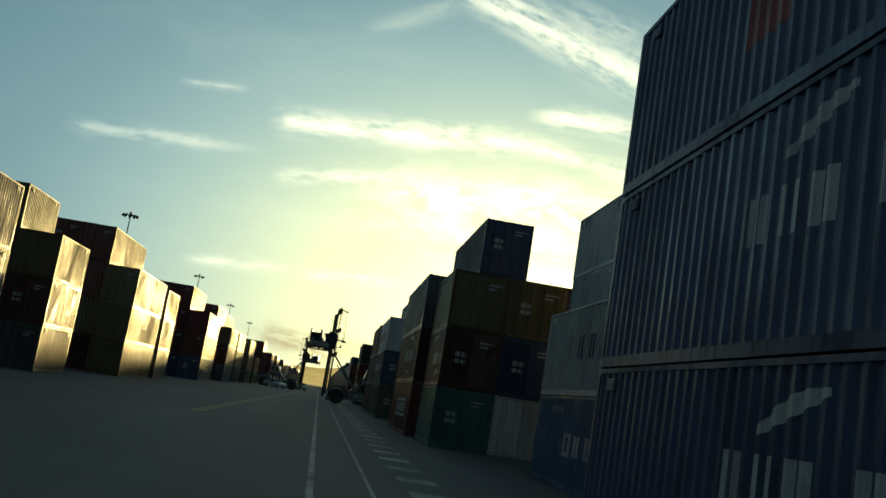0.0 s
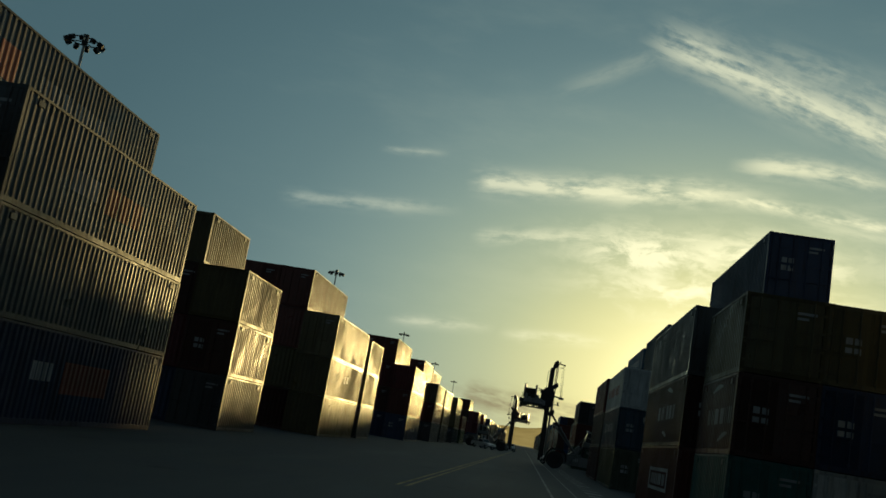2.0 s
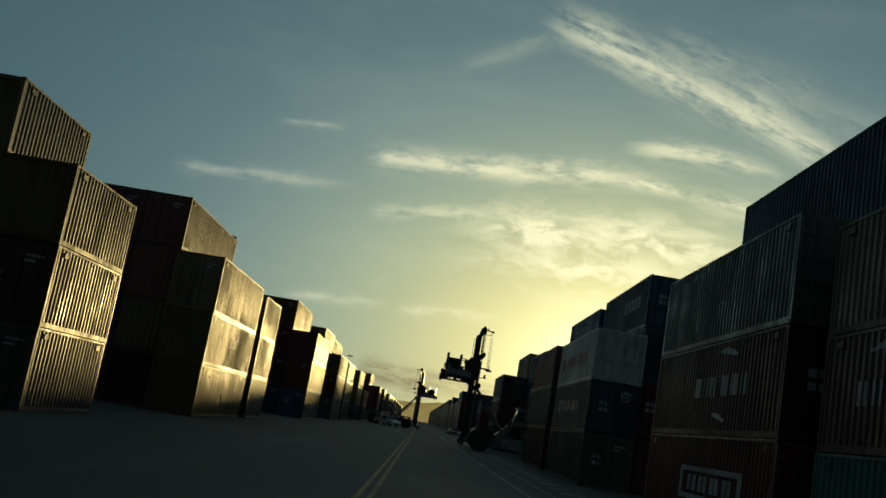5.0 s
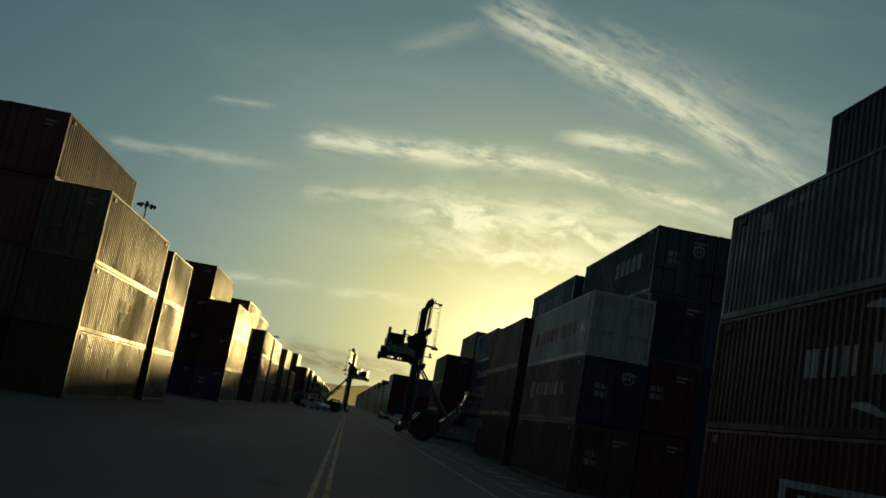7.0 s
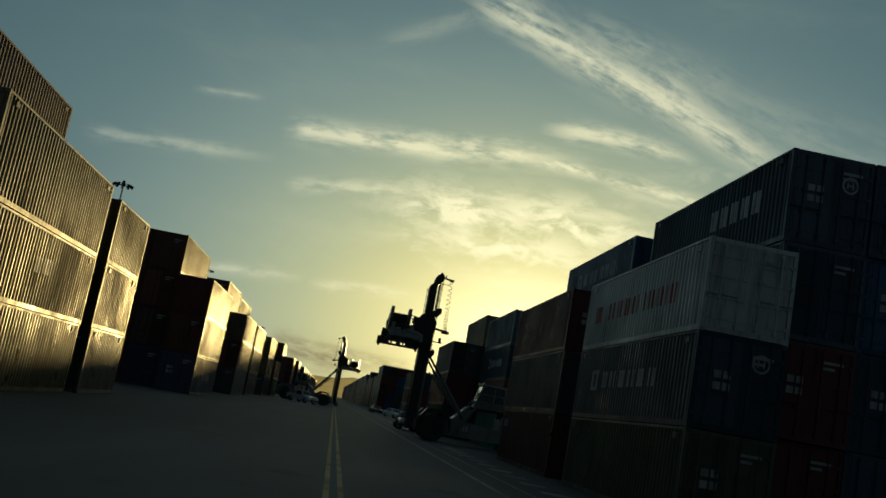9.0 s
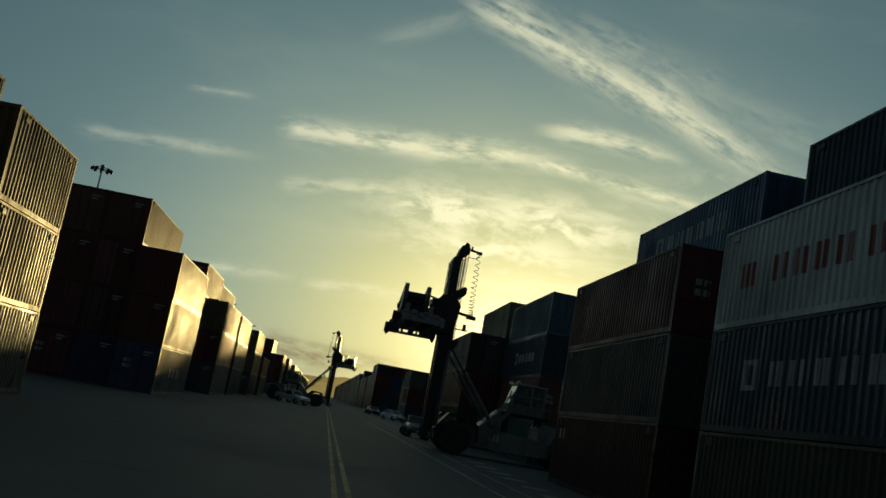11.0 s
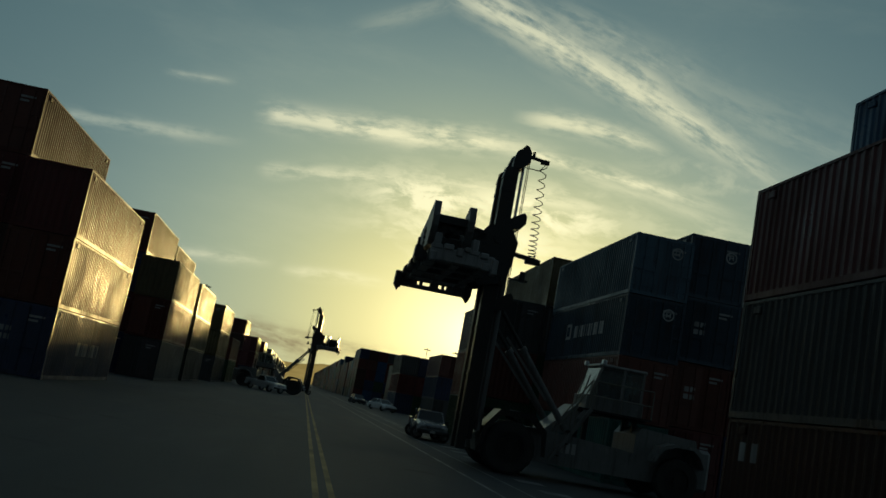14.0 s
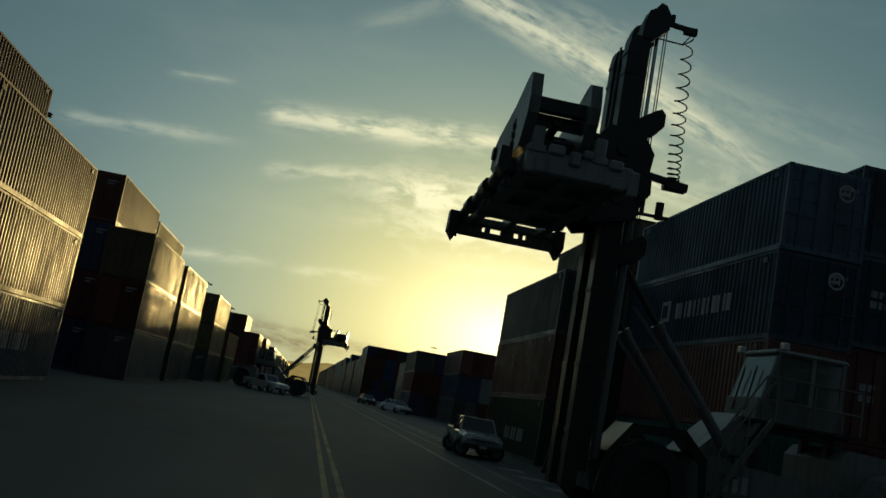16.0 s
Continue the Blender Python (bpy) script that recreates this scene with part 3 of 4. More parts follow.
bay("R2", 5.18, 39.4, [["teal", "orange", "mustard"], ["white", "navy", "mustard"], pile(2)], 1, L20, high=2.47)
bay("R3", 4.75, 46.6, [["red_brown", "orange", "slate"], ["navy", "red_brown", "navy", "navy"], pile(3)], 1, high=2.65, inner=(0.4, 2.83))
bay("R7", 4.49, 71.65, [["olive", "steel_navy", "white"], ["maroon", "maroon", "steel_navy", "steel_navy"], ["steel_navy", "steel_navy", "blue", "steel_navy"], pile(3) + ["navy"], pile(3)], 1, high=2.53, inner=(1.1, 2.71))
bay("RT", 4.57, 87.2, [["orange", "dark_grey", "maroon"], ["navy", "navy", "navy", "blue"], pile(4)], 1, high=2.64, inner=(0.66, 2.71))
bay("RV", 7.06, 115.7, [["teal", "red_brown", "steel_navy", "steel_blue"], ["maroon", "red_brown", "steel_navy", "steel_navy"], ["navy", "maroon", "red_brown", "white"], pile(4)], 1, high=2.51, inner=(0.4, 2.64))
bay("RW", 4.5, 129.3, [["green", "red_brown", "dark_grey"], pile(3) + ["tan"], pile(3)], 1, high=2.69)
# farther on
bay("far_left", -13.9, 193.3, [pile(2)], -1, close=False)
bay("far_right", 10.05, 191.2, [["dark_grey", "navy", "red_brown"], pile(3), pile(3), pile(3)], 1, close=False)
bay("far_right_b", 7.25, 209.6, [["navy", "maroon", "dark_grey"], pile(3), pile(3)], 1, close=False)

# ---- lettering on the containers, as plain bars ----
def rows_of_bars(key, road, groups, material, label, length=L40):
    ob = MADE[key]
    for bars in groups:
        logo(ob, road, [bars], material, label, None, length)


rows_of_bars(("RC", 0, 1), -1, letters(3.95, 2, 0.42, 0.22, 1.14, 1.64) + letters(5.72, 3, 0.42, 0.24, 1.14, 1.64), WHITE_MARK, "white block lettering")
rows_of_bars(("RC", 0, 0), -1, letters(3.95, 2, 0.42, 0.22, 1.22, 1.72) + letters(5.72, 3, 0.42, 0.24, 1.22, 1.72), WHITE_MARK, "white block lettering")
for t in (0, 1):
    logo(MADE["RC", 0, t], -1, [], WHITE_MARK, "white curved stroke", (5.5, 6.8, 2.25, 1.86, 0.20))
rows_of_bars(("RC", 0, 2), -1, [(7.0, 8.05, 0.85, 1.45)], RED_MARK, "faded red block lettering")
rows_of_bars(("RG", 0, 0), -1, [(8.0, 8.15, 0.88, 1.5), (8.5, 8.65, 0.88, 1.5), (8.15, 8.5, 1.38, 1.5), (8.15, 8.5, 0.88, 1.0)] + letters(3.6, 4, 0.55, 0.58, 0.90, 1.46), WHITE_MARK, "white block lettering")
rows_of_bars(("RG", 0, 0), -1, [(9.2 + 0.28 * i, 9.4 + 0.28 * i, 2.05, 2.22) for i in range(5)], WHITE_MARK, "small white lettering")
rows_of_bars(("RG", 0, 1), -1, letters(4.2, 4, 0.6, 0.62, 1.0, 1.66), DARK_MARK, "dark block lettering")
rows_of_bars(("R3", 0, 1), -1, letters(2.7, 3, 0.52, 0.24, 1.1, 1.66) + letters(5.3, 3, 0.52, 0.24, 1.1, 1.66), WHITE_MARK, "faded white block lettering")
logo(MADE["R3", 0, 1], -1, [], WHITE_MARK, "white curved stroke", (4.2, 5.4, 0.35, 0.55, 0.16))
rows_of_bars(("R2", 0, 1), -1, letters(0.5, 3, 0.46, 0.16, 0.95, 1.45) + letters(2.7, 3, 0.46, 0.16, 0.95, 1.45), WHITE_MARK, "faded white block lettering", L20)
for stroke in ((2.3, 3.9, 2.15, 2.0, 0.16), (0.9, 2.3, 0.62, 0.38, 0.16)):
    logo(MADE["R2", 0, 1], -1, [], WHITE_MARK, "white curved stroke", stroke, L20)
logo(MADE["R3", 0, 1], -1, [], WHITE_MARK, "white curved stroke", (3.6, 5.2, 2.15, 2.32, 0.18))
rows_of_bars(("R3", 0, 2), -1, [(9.8, 10.4, 1.95, 2.35)] + letters(7.9, 4, 0.26, 0.12, 2.28, 2.44), DOOR_MARK, "small faded white emblem")
rows_of_bars(("R3", 0, 0), -1, [(2.2, 7.9, 1.62, 1.76), (2.2, 7.9, 0.84, 0.98), (2.2, 2.5, 0.98, 1.62), (7.6, 7.9, 0.98, 1.62)] + letters(3.0, 4, 0.8, 0.3, 1.08, 1.52), WHITE_MARK, "white framed block lettering")
rows_of_bars(("R7", 0, 1), -1, letters(3.2, 6, 0.60, 0.40, 1.08, 1.62) + [(9.4, 9.55, 1.0, 1.7), (9.95, 10.1, 1.0, 1.7), (9.55, 9.95, 1.58, 1.7), (9.55, 9.95, 1.0, 1.12)], WHITE_MARK, "white block lettering")
rows_of_bars(("R7", 0, 2), -1, letters(2.2, 4, 0.58, 0.24, 0.95, 1.55) + letters(5.8, 4, 0.62, 0.30, 0.95, 1.55) + [(10.2, 10.35, 0.95, 1.55), (10.5, 10.65, 0.95, 1.55), (10.8, 10.95, 0.95, 1.55)], RED_MARK, "faded red block lettering")
rows_of_bars(("R7", 1, 3), -1, letters(2.0, 5, 0.62, 0.22, 1.2, 1.9), WHITE_MARK, "white block lettering")
rows_of_bars(("RT", 1, 3), -1, letters(2.9, 6, 0.62, 0.36, 1.35, 2.0) + [(9.0, 9.18, 1.3, 2.05), (9.55, 9.73, 1.3, 2.05), (9.18, 9.55, 1.92, 2.05)], WHITE_MARK, "white block lettering")
rows_of_bars(("RT", 0, 0), -1, [(10.7, 11.0, 1.75, 2.15), (11.2, 11.5, 1.75, 2.15)], DOOR_MARK, "small white lettering")
rows_of_bars(("RV", 0, 2), -1, letters(2.9, 6, 0.54, 0.24, 1.0, 1.55) + [(7.9, 8.08, 0.95, 1.7), (8.6, 8.78, 0.95, 1.7), (8.08, 8.6, 1.56, 1.7), (8.08, 8.6, 0.95, 1.09)], WHITE_MARK, "white block lettering")
rows_of_bars(("RW", 0, 0), -1, letters(3.2, 3, 0.95, 0.45, 0.75, 1.3), DOOR_MARK, "faded white block lettering")
rows_of_bars(("LA", 0, 2), 1, [(3.2, 3.9, 1.1, 1.7), (4.1, 4.8, 1.1, 1.7)], DOOR_MARK, "faded white block lettering")
rows_of_bars(("LA", 0, 2), 1, [(5.4, 6.1, 0.95, 1.75), (6.3, 7.0, 0.95, 1.75), (7.2, 7.9, 0.95, 1.75)], ORANGE_MARK, "orange-red block lettering")
rows_of_bars(("LA", 0, 0), 1, letters(3.4, 2, 0.5, 0.15, 1.2, 1.7), DOOR_MARK, "white block lettering")
rows_of_bars(("LA", 0, 0), 1, [(5.2, 8.2, 0.9, 1.8)], PANEL_MARK, "dark orange panel of lettering")
rows_of_bars(("LA", 1, 3), 1, [(1.3, 2.3, 0.9, 1.9)], ORANGE_MARK, "faded orange emblem")
rows_of_bars(("LA", 1, 3), 1, letters(3.6, 7, 0.5, 0.25, 0.9, 1.7), DOOR_MARK, "faded white block lettering")
rows_of_bars(("LH", 0, 0), 1, letters(4.6, 6, 0.5, 0.2, 1.0, 1.55), DOOR_MARK, "white block lettering")
rows_of_bars(("LF", 0, 1), 1, [(5.5, 6.1, 1.2, 1.7), (6.4, 7.1, 1.25, 1.75)], DOOR_MARK, "faded white block lettering")

# round emblems on some doors
def emblem(key):
    ob = MADE[key]
    half = L40 / 2
    bm = bmesh.new()
    n = 20
    for i in range(n):
        a0, a1 = 2 * math.pi * i / n, 2 * math.pi * (i + 1) / n
        bm.faces.new([bm.verts.new((0.55 + r * math.cos(t), -half - 0.006, 1.92 + r * math.sin(t))) for r, t in ((0.19, a0), (0.25, a0), (0.25, a1), (0.19, a1))])
    box(bm, 0.45, 0.49, -half - 0.008, -half - 0.002, 1.82, 2.02)
    box(bm, 0.61, 0.65, -half - 0.008, -half - 0.002, 1.82, 2.02)
    box(bm, 0.49, 0.61, -half - 0.008, -half - 0.002, 1.90, 1.94)
    part("emblem", bm, WHITE_MARK, ob, "white ring emblem")


for key in (("RV", 0, 2), ("RV", 0, 3), ("RV", 1, 3), ("R7", 1, 3), ("R7", 2, 3), ("R7", 2, 2), ("R7", 0, 1), ("RT", 1, 3)):
    emblem(key)

# ---- container handler ----


def wheel(parent, x, y, r, wide, rim_material):
    bm = bmesh.new()
    prof = [(r * 0.58, -wide / 2), (r * 0.90, -wide / 2), (r * 0.985, -wide * 0.40), (r, -wide * 0.15), (r, wide * 0.15), (r * 0.985, wide * 0.40), (r * 0.90, wide / 2), (r * 0.58, wide / 2)]
    n = 36
    rings = [[bm.verts.new((q * (1.02 if i % 2 and q > 0.95 * r else 1.0) * math.cos(2 * math.pi * i / n), s, q * (1.02 if i % 2 and q > 0.95 * r else 1.0) * math.sin(2 * math.pi * i / n))) for q, s in prof] for i in range(n)]
    for i in range(n):
        for j in range(len(prof) - 1):
            bm.faces.new((rings[i][j], rings[i][j + 1], rings[(i + 1) % n][j + 1], rings[(i + 1) % n][j]))
    holder = part("wheel", bm, RUBBER, parent, "black rubber tyre with worn tread")
    holder.matrix_basis = Matrix.Translation((x, y, r * 1.02))
    bm = bmesh.new()
    rod(bm, (0, -wide * 0.36, 0), (0, wide * 0.36, 0), r * 0.6, 20)
    rod(bm, (0, -wide * 0.46, 0), (0, wide * 0.46, 0), r * 0.2, 12)
    for i in range(8):
        a = math.pi * i / 4
        rod(bm, (r * 0.36 * math.cos(a), -wide * 0.4, r * 0.36 * math.sin(a)), (r * 0.36 * math.cos(a), wide * 0.4, r * 0.36 * math.sin(a)), r * 0.04, 6)
    part("rim", bm, rim_material, holder)
    return holder


def container_handler():
    """Empty-container handler. Its mast stands at -x, its counterweight at +x; the spreader lies along y."""
    h = thing("container_handler", "tall white empty-container handler with raised grey spreader and dark mast", "container handler", "container handlers")
    # mast: two outer channels, two inner ones drawn up
    for y in (-2.05, -1.1):
        bm = bmesh.new()
        prism(bm, [(-3.17, y - 0.17), (-2.88, y - 0.17), (-2.88, y - 0.11), (-3.10, y - 0.11), (-3.10, y + 0.11), (-2.88, y + 0.11), (-2.88, y + 0.17), (-3.17, y + 0.17)], "z", 0.55, 9.62)
        prism(bm, [(-3.19, 9.45), (-3.14, 9.80), (-3.04, 9.86), (-2.88, 9.84), (-2.88, 9.45)], "y", y - 0.19, y + 0.19)
        outer = part("outer_mast", bm, DARK_STEEL, h)
        for z in (1.6, 2.9, 4.4, 6.0, 7.6, 9.0):
            bm = bmesh.new()
            box(bm, -3.185, -2.87, y - 0.185, y + 0.185, z, z + 0.10, 0.012)
            part("stiffener", bm, DARK_STEEL, outer)
        bm = bmesh.new()
        box(bm, -2.87, -2.70, y - 0.13, y + 0.13, 0.9, 10.2)
        inner = part("inner_mast", bm, DARK_STEEL, h)
        bm = bmesh.new()
        prism(bm, [(-2.92, 9.85), (-2.91, 10.18), (-2.82, 10.46), (-2.70, 10.54), (-2.60, 10.68), (-2.48, 10.64), (-2.36, 10.44), (-2.36, 10.12), (-2.66, 9.85)], "y", y - 0.16, y + 0.16)
        part("mast_head", bm, DARK_STEEL, inner)
        bm = bmesh.new()
        rod(bm, (-2.58, y - 0.15, 10.28), (-2.58, y + 0.15, 10.28), 0.18, 16)
        part("chain_sheave", bm, DARK_STEEL, inner)
        bm = bmesh.new()
        rod(bm, (-2.52, y + 0.1, 1.2), (-2.52, y + 0.1, 6.4), 0.10, 12)
        part("lift_cylinder", bm, MACHINE_GREY, h)
        bm = bmesh.new()
        rod(bm, (-2.52, y + 0.1, 6.4), (-2.52, y + 0.1, 10.1), 0.040, 10)
        part("lift_rod", bm, CHROME, h, "polished cylinder rod")
        for dx in (-2.42, -2.37):
            bm = bmesh.new()
            rod(bm, (dx, y - 0.05, 5.0), (dx, y - 0.05, 10.3), 0.013, 5)
            part("lift_chain", bm, DARK_STEEL, h)
    for y in (-2.2, -2.26):
        bm = bmesh.new()
        rod(bm, (-3.33, y, 5.9), (-3.33, y, 9.5), 0.020, 6)
        part("hydraulic_pipe", bm, DARK_STEEL, h)
    for z, d in ((1.2, 0.30), (3.6, 0.30), (5.2, 0.42), (9.55, 0.25)):
        bm = bmesh.new()
        box(bm, -3.05, -2.72, -1.95, -1.2, z, z + d, 0.02)
        part("cross_member", bm, DARK_STEEL, h)
    bm = bmesh.new()
    box(bm, -2.85, -2.72, -1.95, -1.2, 9.9, 10.2, 0.02)
    part("top_beam", bm, DARK_STEEL, h)
    for y in (-2.05, -1.1):
        for z in (8.05, 5.35):
            bm = bmesh.new()
            prism(bm, [(-2.70, z - 0.30), (-2.32, z - 0.20), (-2.16, z), (-2.16, z + 0.26), (-2.26, z + 0.36), (-2.38, z + 0.30), (-2.70, z + 0.08)], "y", y - 0.14, y + 0.14)
            part("mast_bracket", bm, DARK_STEEL, h)
    # hose arm and coiled cable
    bm = bmesh.new()
    beam(bm, (-2.5, -2.0, 10.38), (-1.85, -2.0, 10.30), 0.07, 0.10)
    box(bm, -1.98, -1.70, -2.06, -1.94, 10.20, 10.36, 0.01)
    rod(bm, (-2.25, -2.0, 10.40), (-2.25, -2.0, 10.56), 0.05, 8)
    rod(bm, (-2.6, -2.0, 9.98), (-1.95, -2.0, 9.96), 0.018, 6)
    rod(bm, (-1.98, -2.0, 9.96), (-1.80, -2.0, 10.22), 0.014, 6)
    part("hose_arm", bm, DARK_STEEL, h)
    curve = bpy.data.curves.new("coil", "CURVE")
    curve.dimensions, curve.bevel_depth, curve.bevel_resolution = "3D", 0.016, 1
    line = curve.splines.new("POLY")
    turns, n = 15, 15 * 14
    line.points.add(n)
    for i in range(n + 1):
        f = i / n
        g = 1 - (1 - f) ** 1.7
        r = 0.11 + 0.03 * math.sin(math.pi * f)
        a = 2 * math.pi * turns * f
        line.points[i].co = (-1.86 + 0.12 * f + r * math.cos(a), -2.0 + r * math.sin(a), 10.15 - 3.15 * g, 1)
    curve.materials.append(BLACK_PLASTIC)
    coil = new("coiled_cable", curve)
    mesh = bpy.data.meshes.new_from_object(coil)
    bpy.data.objects.remove(coil)
    ob = new("coiled_cable", mesh)
    ob.parent = h
    tagged(ob, "black coiled spreader cable")
    bm = bmesh.new()
    beam(bm, (-2.55, -2.0, 7.05), (-1.45, -2.0, 6.92), 0.10, 0.14)
    box(bm, -1.95, -1.45, -2.12, -1.88, 6.80, 6.98, 0.02)
    beam(bm, (-2.4, -2.0, 6.2), (-1.75, -2.0, 6.2), 0.06, 0.06)
    rod(bm, (-1.95, -2.0, 6.15), (-1.95, -2.0, 6.5), 0.09, 8)
    part("work_lamp_arm", bm, DARK_STEEL, h)
    # carriage
    for y in (-2.42, -0.92):
        bm = bmesh.new()
        prism(bm, [(-3.75, 6.10), (-3.40, 5.75), (-2.55, 5.95), (-2.45, 6.5), (-2.35, 7.35), (-2.62, 7.75), (-3.35, 7.80), (-3.75, 7.25)], "y", y, y + 0.16)
        carriage = part("carriage", bm, DARK_STEEL, h, "dark steel lifting carriage")
        for z in (6.35, 7.35):
            bm = bmesh.new()
            rod(bm, (-3.0, y - 0.05, z), (-3.0, y + 0.21, z), 0.15, 14)
            part("roller", bm, DARK_STEEL, carriage)
    for z0, z1 in ((6.0, 6.35), (7.2, 7.5)):
        bm = bmesh.new()
        box(bm, -3.85, -3.40, -2.42, -0.76, z0, z1, 0.02)
        part("carriage_beam", bm, DARK_STEEL, h)
    bm = bmesh.new()
    beam(bm, (-4.1, -2.6, 7.55), (-3.1, -2.3, 7.42), 0.07, 0.07)
    beam(bm, (-4.1, -2.5, 7.38), (-3.1, -2.2, 7.28), 0.05, 0.05)
    part("hose_link", bm, DARK_STEEL, h)
    # spreader: a level frame as long as a short container, carried across the mast
    s = thing("spreader", "", "")
    s.name, s.parent = "spreader", h
    for key in ("label", "category"):
        if key in s:
            del s[key]
    near_end, far_end = -4.55, 1.50
    bm = bmesh.new()
    box(bm, -5.32, -3.36, near_end, near_end + 0.30, 5.95, 6.36, 0.03)
    box(bm, -3.44, -3.24, near_end - 0.04, near_end + 0.34, 5.84, 6.30, 0.03)
    head = part("head_beam", bm, MACHINE_WHITE, s, "worn white cross beam")
    for x in (-5.16, -4.02):
        bm = bmesh.new()
        box(bm, x - 0.11, x + 0.11, near_end - 0.02, near_end + 0.26, 6.30, 6.78, 0.025)
        box(bm, x - 0.17, x + 0.17, near_end - 0.03, near_end + 0.27, 6.30, 6.44, 0.02)
        part("post", bm, MACHINE_WHITE, head)
    for x, z, w, d in ((-4.80, 6.40, 0.30, 0.18), (-4.45, 6.30, 0.22, 0.26), (-4.22, 6.42, 0.20, 0.16), (-3.70, 6.34, 0.26, 0.18), (-5.24, 6.06, 0.18, 0.30), (-3.62, 6.02, 0.24, 0.24)):
        bm = bmesh.new()
        box(bm, x - w / 2, x + w / 2, near_end - 0.07, near_end + 0.1, z - d / 2, z + d / 2, 0.03)
        part("lug", bm, MACHINE_WHITE, head)
    # two upright arms that taper back from the raised tips
    for x in (-5.36, -4.27):
        bm = bmesh.new()
        prism(bm, [(-4.62, 7.70), (-4.48, 7.74), (-4.30, 7.72), (-3.30, 7.42), (-1.90, 7.18), (-1.45, 7.02), (-1.40, 6.62), (-1.9, 6.40), (-4.25, 6.42), (-4.45, 6.60), (-4.70, 6.95), (-4.74, 7.25)], "x", x - 0.10, x + 0.10)
        part("horn", bm, MACHINE_GREY, s)
        bm = bmesh.new()
        rod(bm, (x - 0.16, -1.75, 6.86), (x + 0.16, -1.75, 6.86), 0.14, 12)
        part("horn_pin", bm, DARK_STEEL, s)
    bm = bmesh.new()
    box(bm, -5.30, -4.32, -4.45, -4.25, 7.10, 7.36, 0.02)
    part("horn_tie", bm, DARK_STEEL, s)
    for y, z0, z1 in ((-4.20, 6.88, 7.12), (-3.2, 6.40, 7.05)):
        bm = bmesh.new()
        box(bm, -5.30, -4.32, y, y + 0.08, z0, z1)
        part("back_plate", bm, DARK_STEEL, s)
    bm = bmesh.new()
    box(bm, -5.30, -4.32, -2.05, -1.80, 6.72, 7.02, 0.02)
    part("horn_tie", bm, DARK_STEEL, s)
    bm = bmesh.new()
    rod(bm, (-4.80, -4.3, 7.0), (-4.80, -1.9, 6.75), 0.09, 10)
    part("damper", bm, DARK_STEEL, s)
    bm = bmesh.new()
    box(bm, -5.22, -4.0, -3.9, -2.2, 6.36, 6.80, 0.05)
    part("drive_box", bm, DARK_STEEL, s)
    bm = bmesh.new()
    box(bm, -4.15, -3.70, -3.0, -0.4, 6.18, 6.62, 0.04)
    part("slew_frame", bm, DARK_STEEL, s)
    # main frame and telescoping beams
    for x, w in ((-5.22, 0.30), (-4.45, 0.26), (-3.62, 0.30)):
        bm = bmesh.new()
        box(bm, x - w / 2, x + w / 2, near_end + 0.28, far_end - 1.3, 5.92, 6.30, 0.02)
        part("main_beam", bm, MACHINE_GREY, s)
        bm = bmesh.new()
        box(bm, x - w / 2 + 0.05, x + w / 2 - 0.05, far_end - 1.35, far_end + 0.05, 5.95, 6.24, 0.015)
        part("telescopic_beam", bm, MACHINE_GREY, s)
    for x0, x1, y0, y1 in ((-5.10, -4.55, -4.2, -0.6), (-4.35, -3.75, -4.2, -0.2), (-5.08, -4.56, -0.2, 0.62), (-4.34, -3.76, 0.12, 0.80)):
        bm = bmesh.new()
        box(bm, x0, x1, y0, y1, 6.04, 6.14)
        part("web_plate", bm, MACHINE_GREY, s)
    for y in (-3.1, -1.6, -0.1):
        bm = bmesh.new()
        box(bm, -5.40, -3.44, y - 0.12, y + 0.12, 5.90, 6.16, 0.02)
        part("stay", bm, MACHINE_GREY, s)
    bm = bmesh.new()
    box(bm, -5.62, -3.20, far_end, far_end + 0.28, 5.98, 6.16, 0.02)
    box(bm, -5.60, -3.22, far_end + 0.02, far_end + 0.24, 5.70, 5.84, 0.02)
    for x0, x1 in ((-5.60, -4.98), (-4.90, -4.78), (-4.52, -4.20), (-4.08, -3.98), (-3.90, -3.22)):
        box(bm, x0, x1, far_end + 0.06, far_end + 0.18, 5.82, 6.0)
    part("far_beam", bm, MACHINE_GREY, s)
    for x in (-5.68, -3.12):
        bm = bmesh.new()
        prism(bm, [(x - 0.12, 6.20), (x + 0.12, 6.20), (x + 0.13, 5.80), (x + 0.02, 5.52), (x - 0.13, 5.72)], "y", far_end - 0.08, far_end + 0.32)
        part("guide_flipper", bm, DARK_STEEL, s)
        bm = bmesh.new()
        prism(bm, [(x - 0.10, 6.30), (x + 0.10, 6.30), (x + 0.12, 5.95), (x, 5.80), (x - 0.12, 5.95)], "y", near_end, near_end + 0.35)
        part("guide_flipper", bm, DARK_STEEL, s)
        for y in (near_end + 0.15, far_end + 0.12):
            bm = bmesh.new()
            rod(bm, (x * 0.985, y, 5.62), (x * 0.985, y, 5.95), 0.045, 8)
            part("twistlock", bm, DARK_STEEL, s)
    for i in range(6):
        bm = bmesh.new()
        y = -4.0 + 0.95 * i
        rod(bm, (-5.52, y, 6.12), (-5.52, y + 0.55, 6.10), 0.11 if i % 2 else 0.16, 10)
        part("hydraulic_motor", bm, DARK_STEEL, s)
        bm = bmesh.new()
        rod(bm, (-5.44, y + 0.2, 6.28), (-5.30, y + 0.75, 6.40), 0.030, 6)
        rod(bm, (-5.30, y + 0.75, 6.40), (-5.46, y + 1.1, 6.22), 0.030, 6)
        part("hose", bm, BLACK_PLASTIC, s)
    bm = bmesh.new()
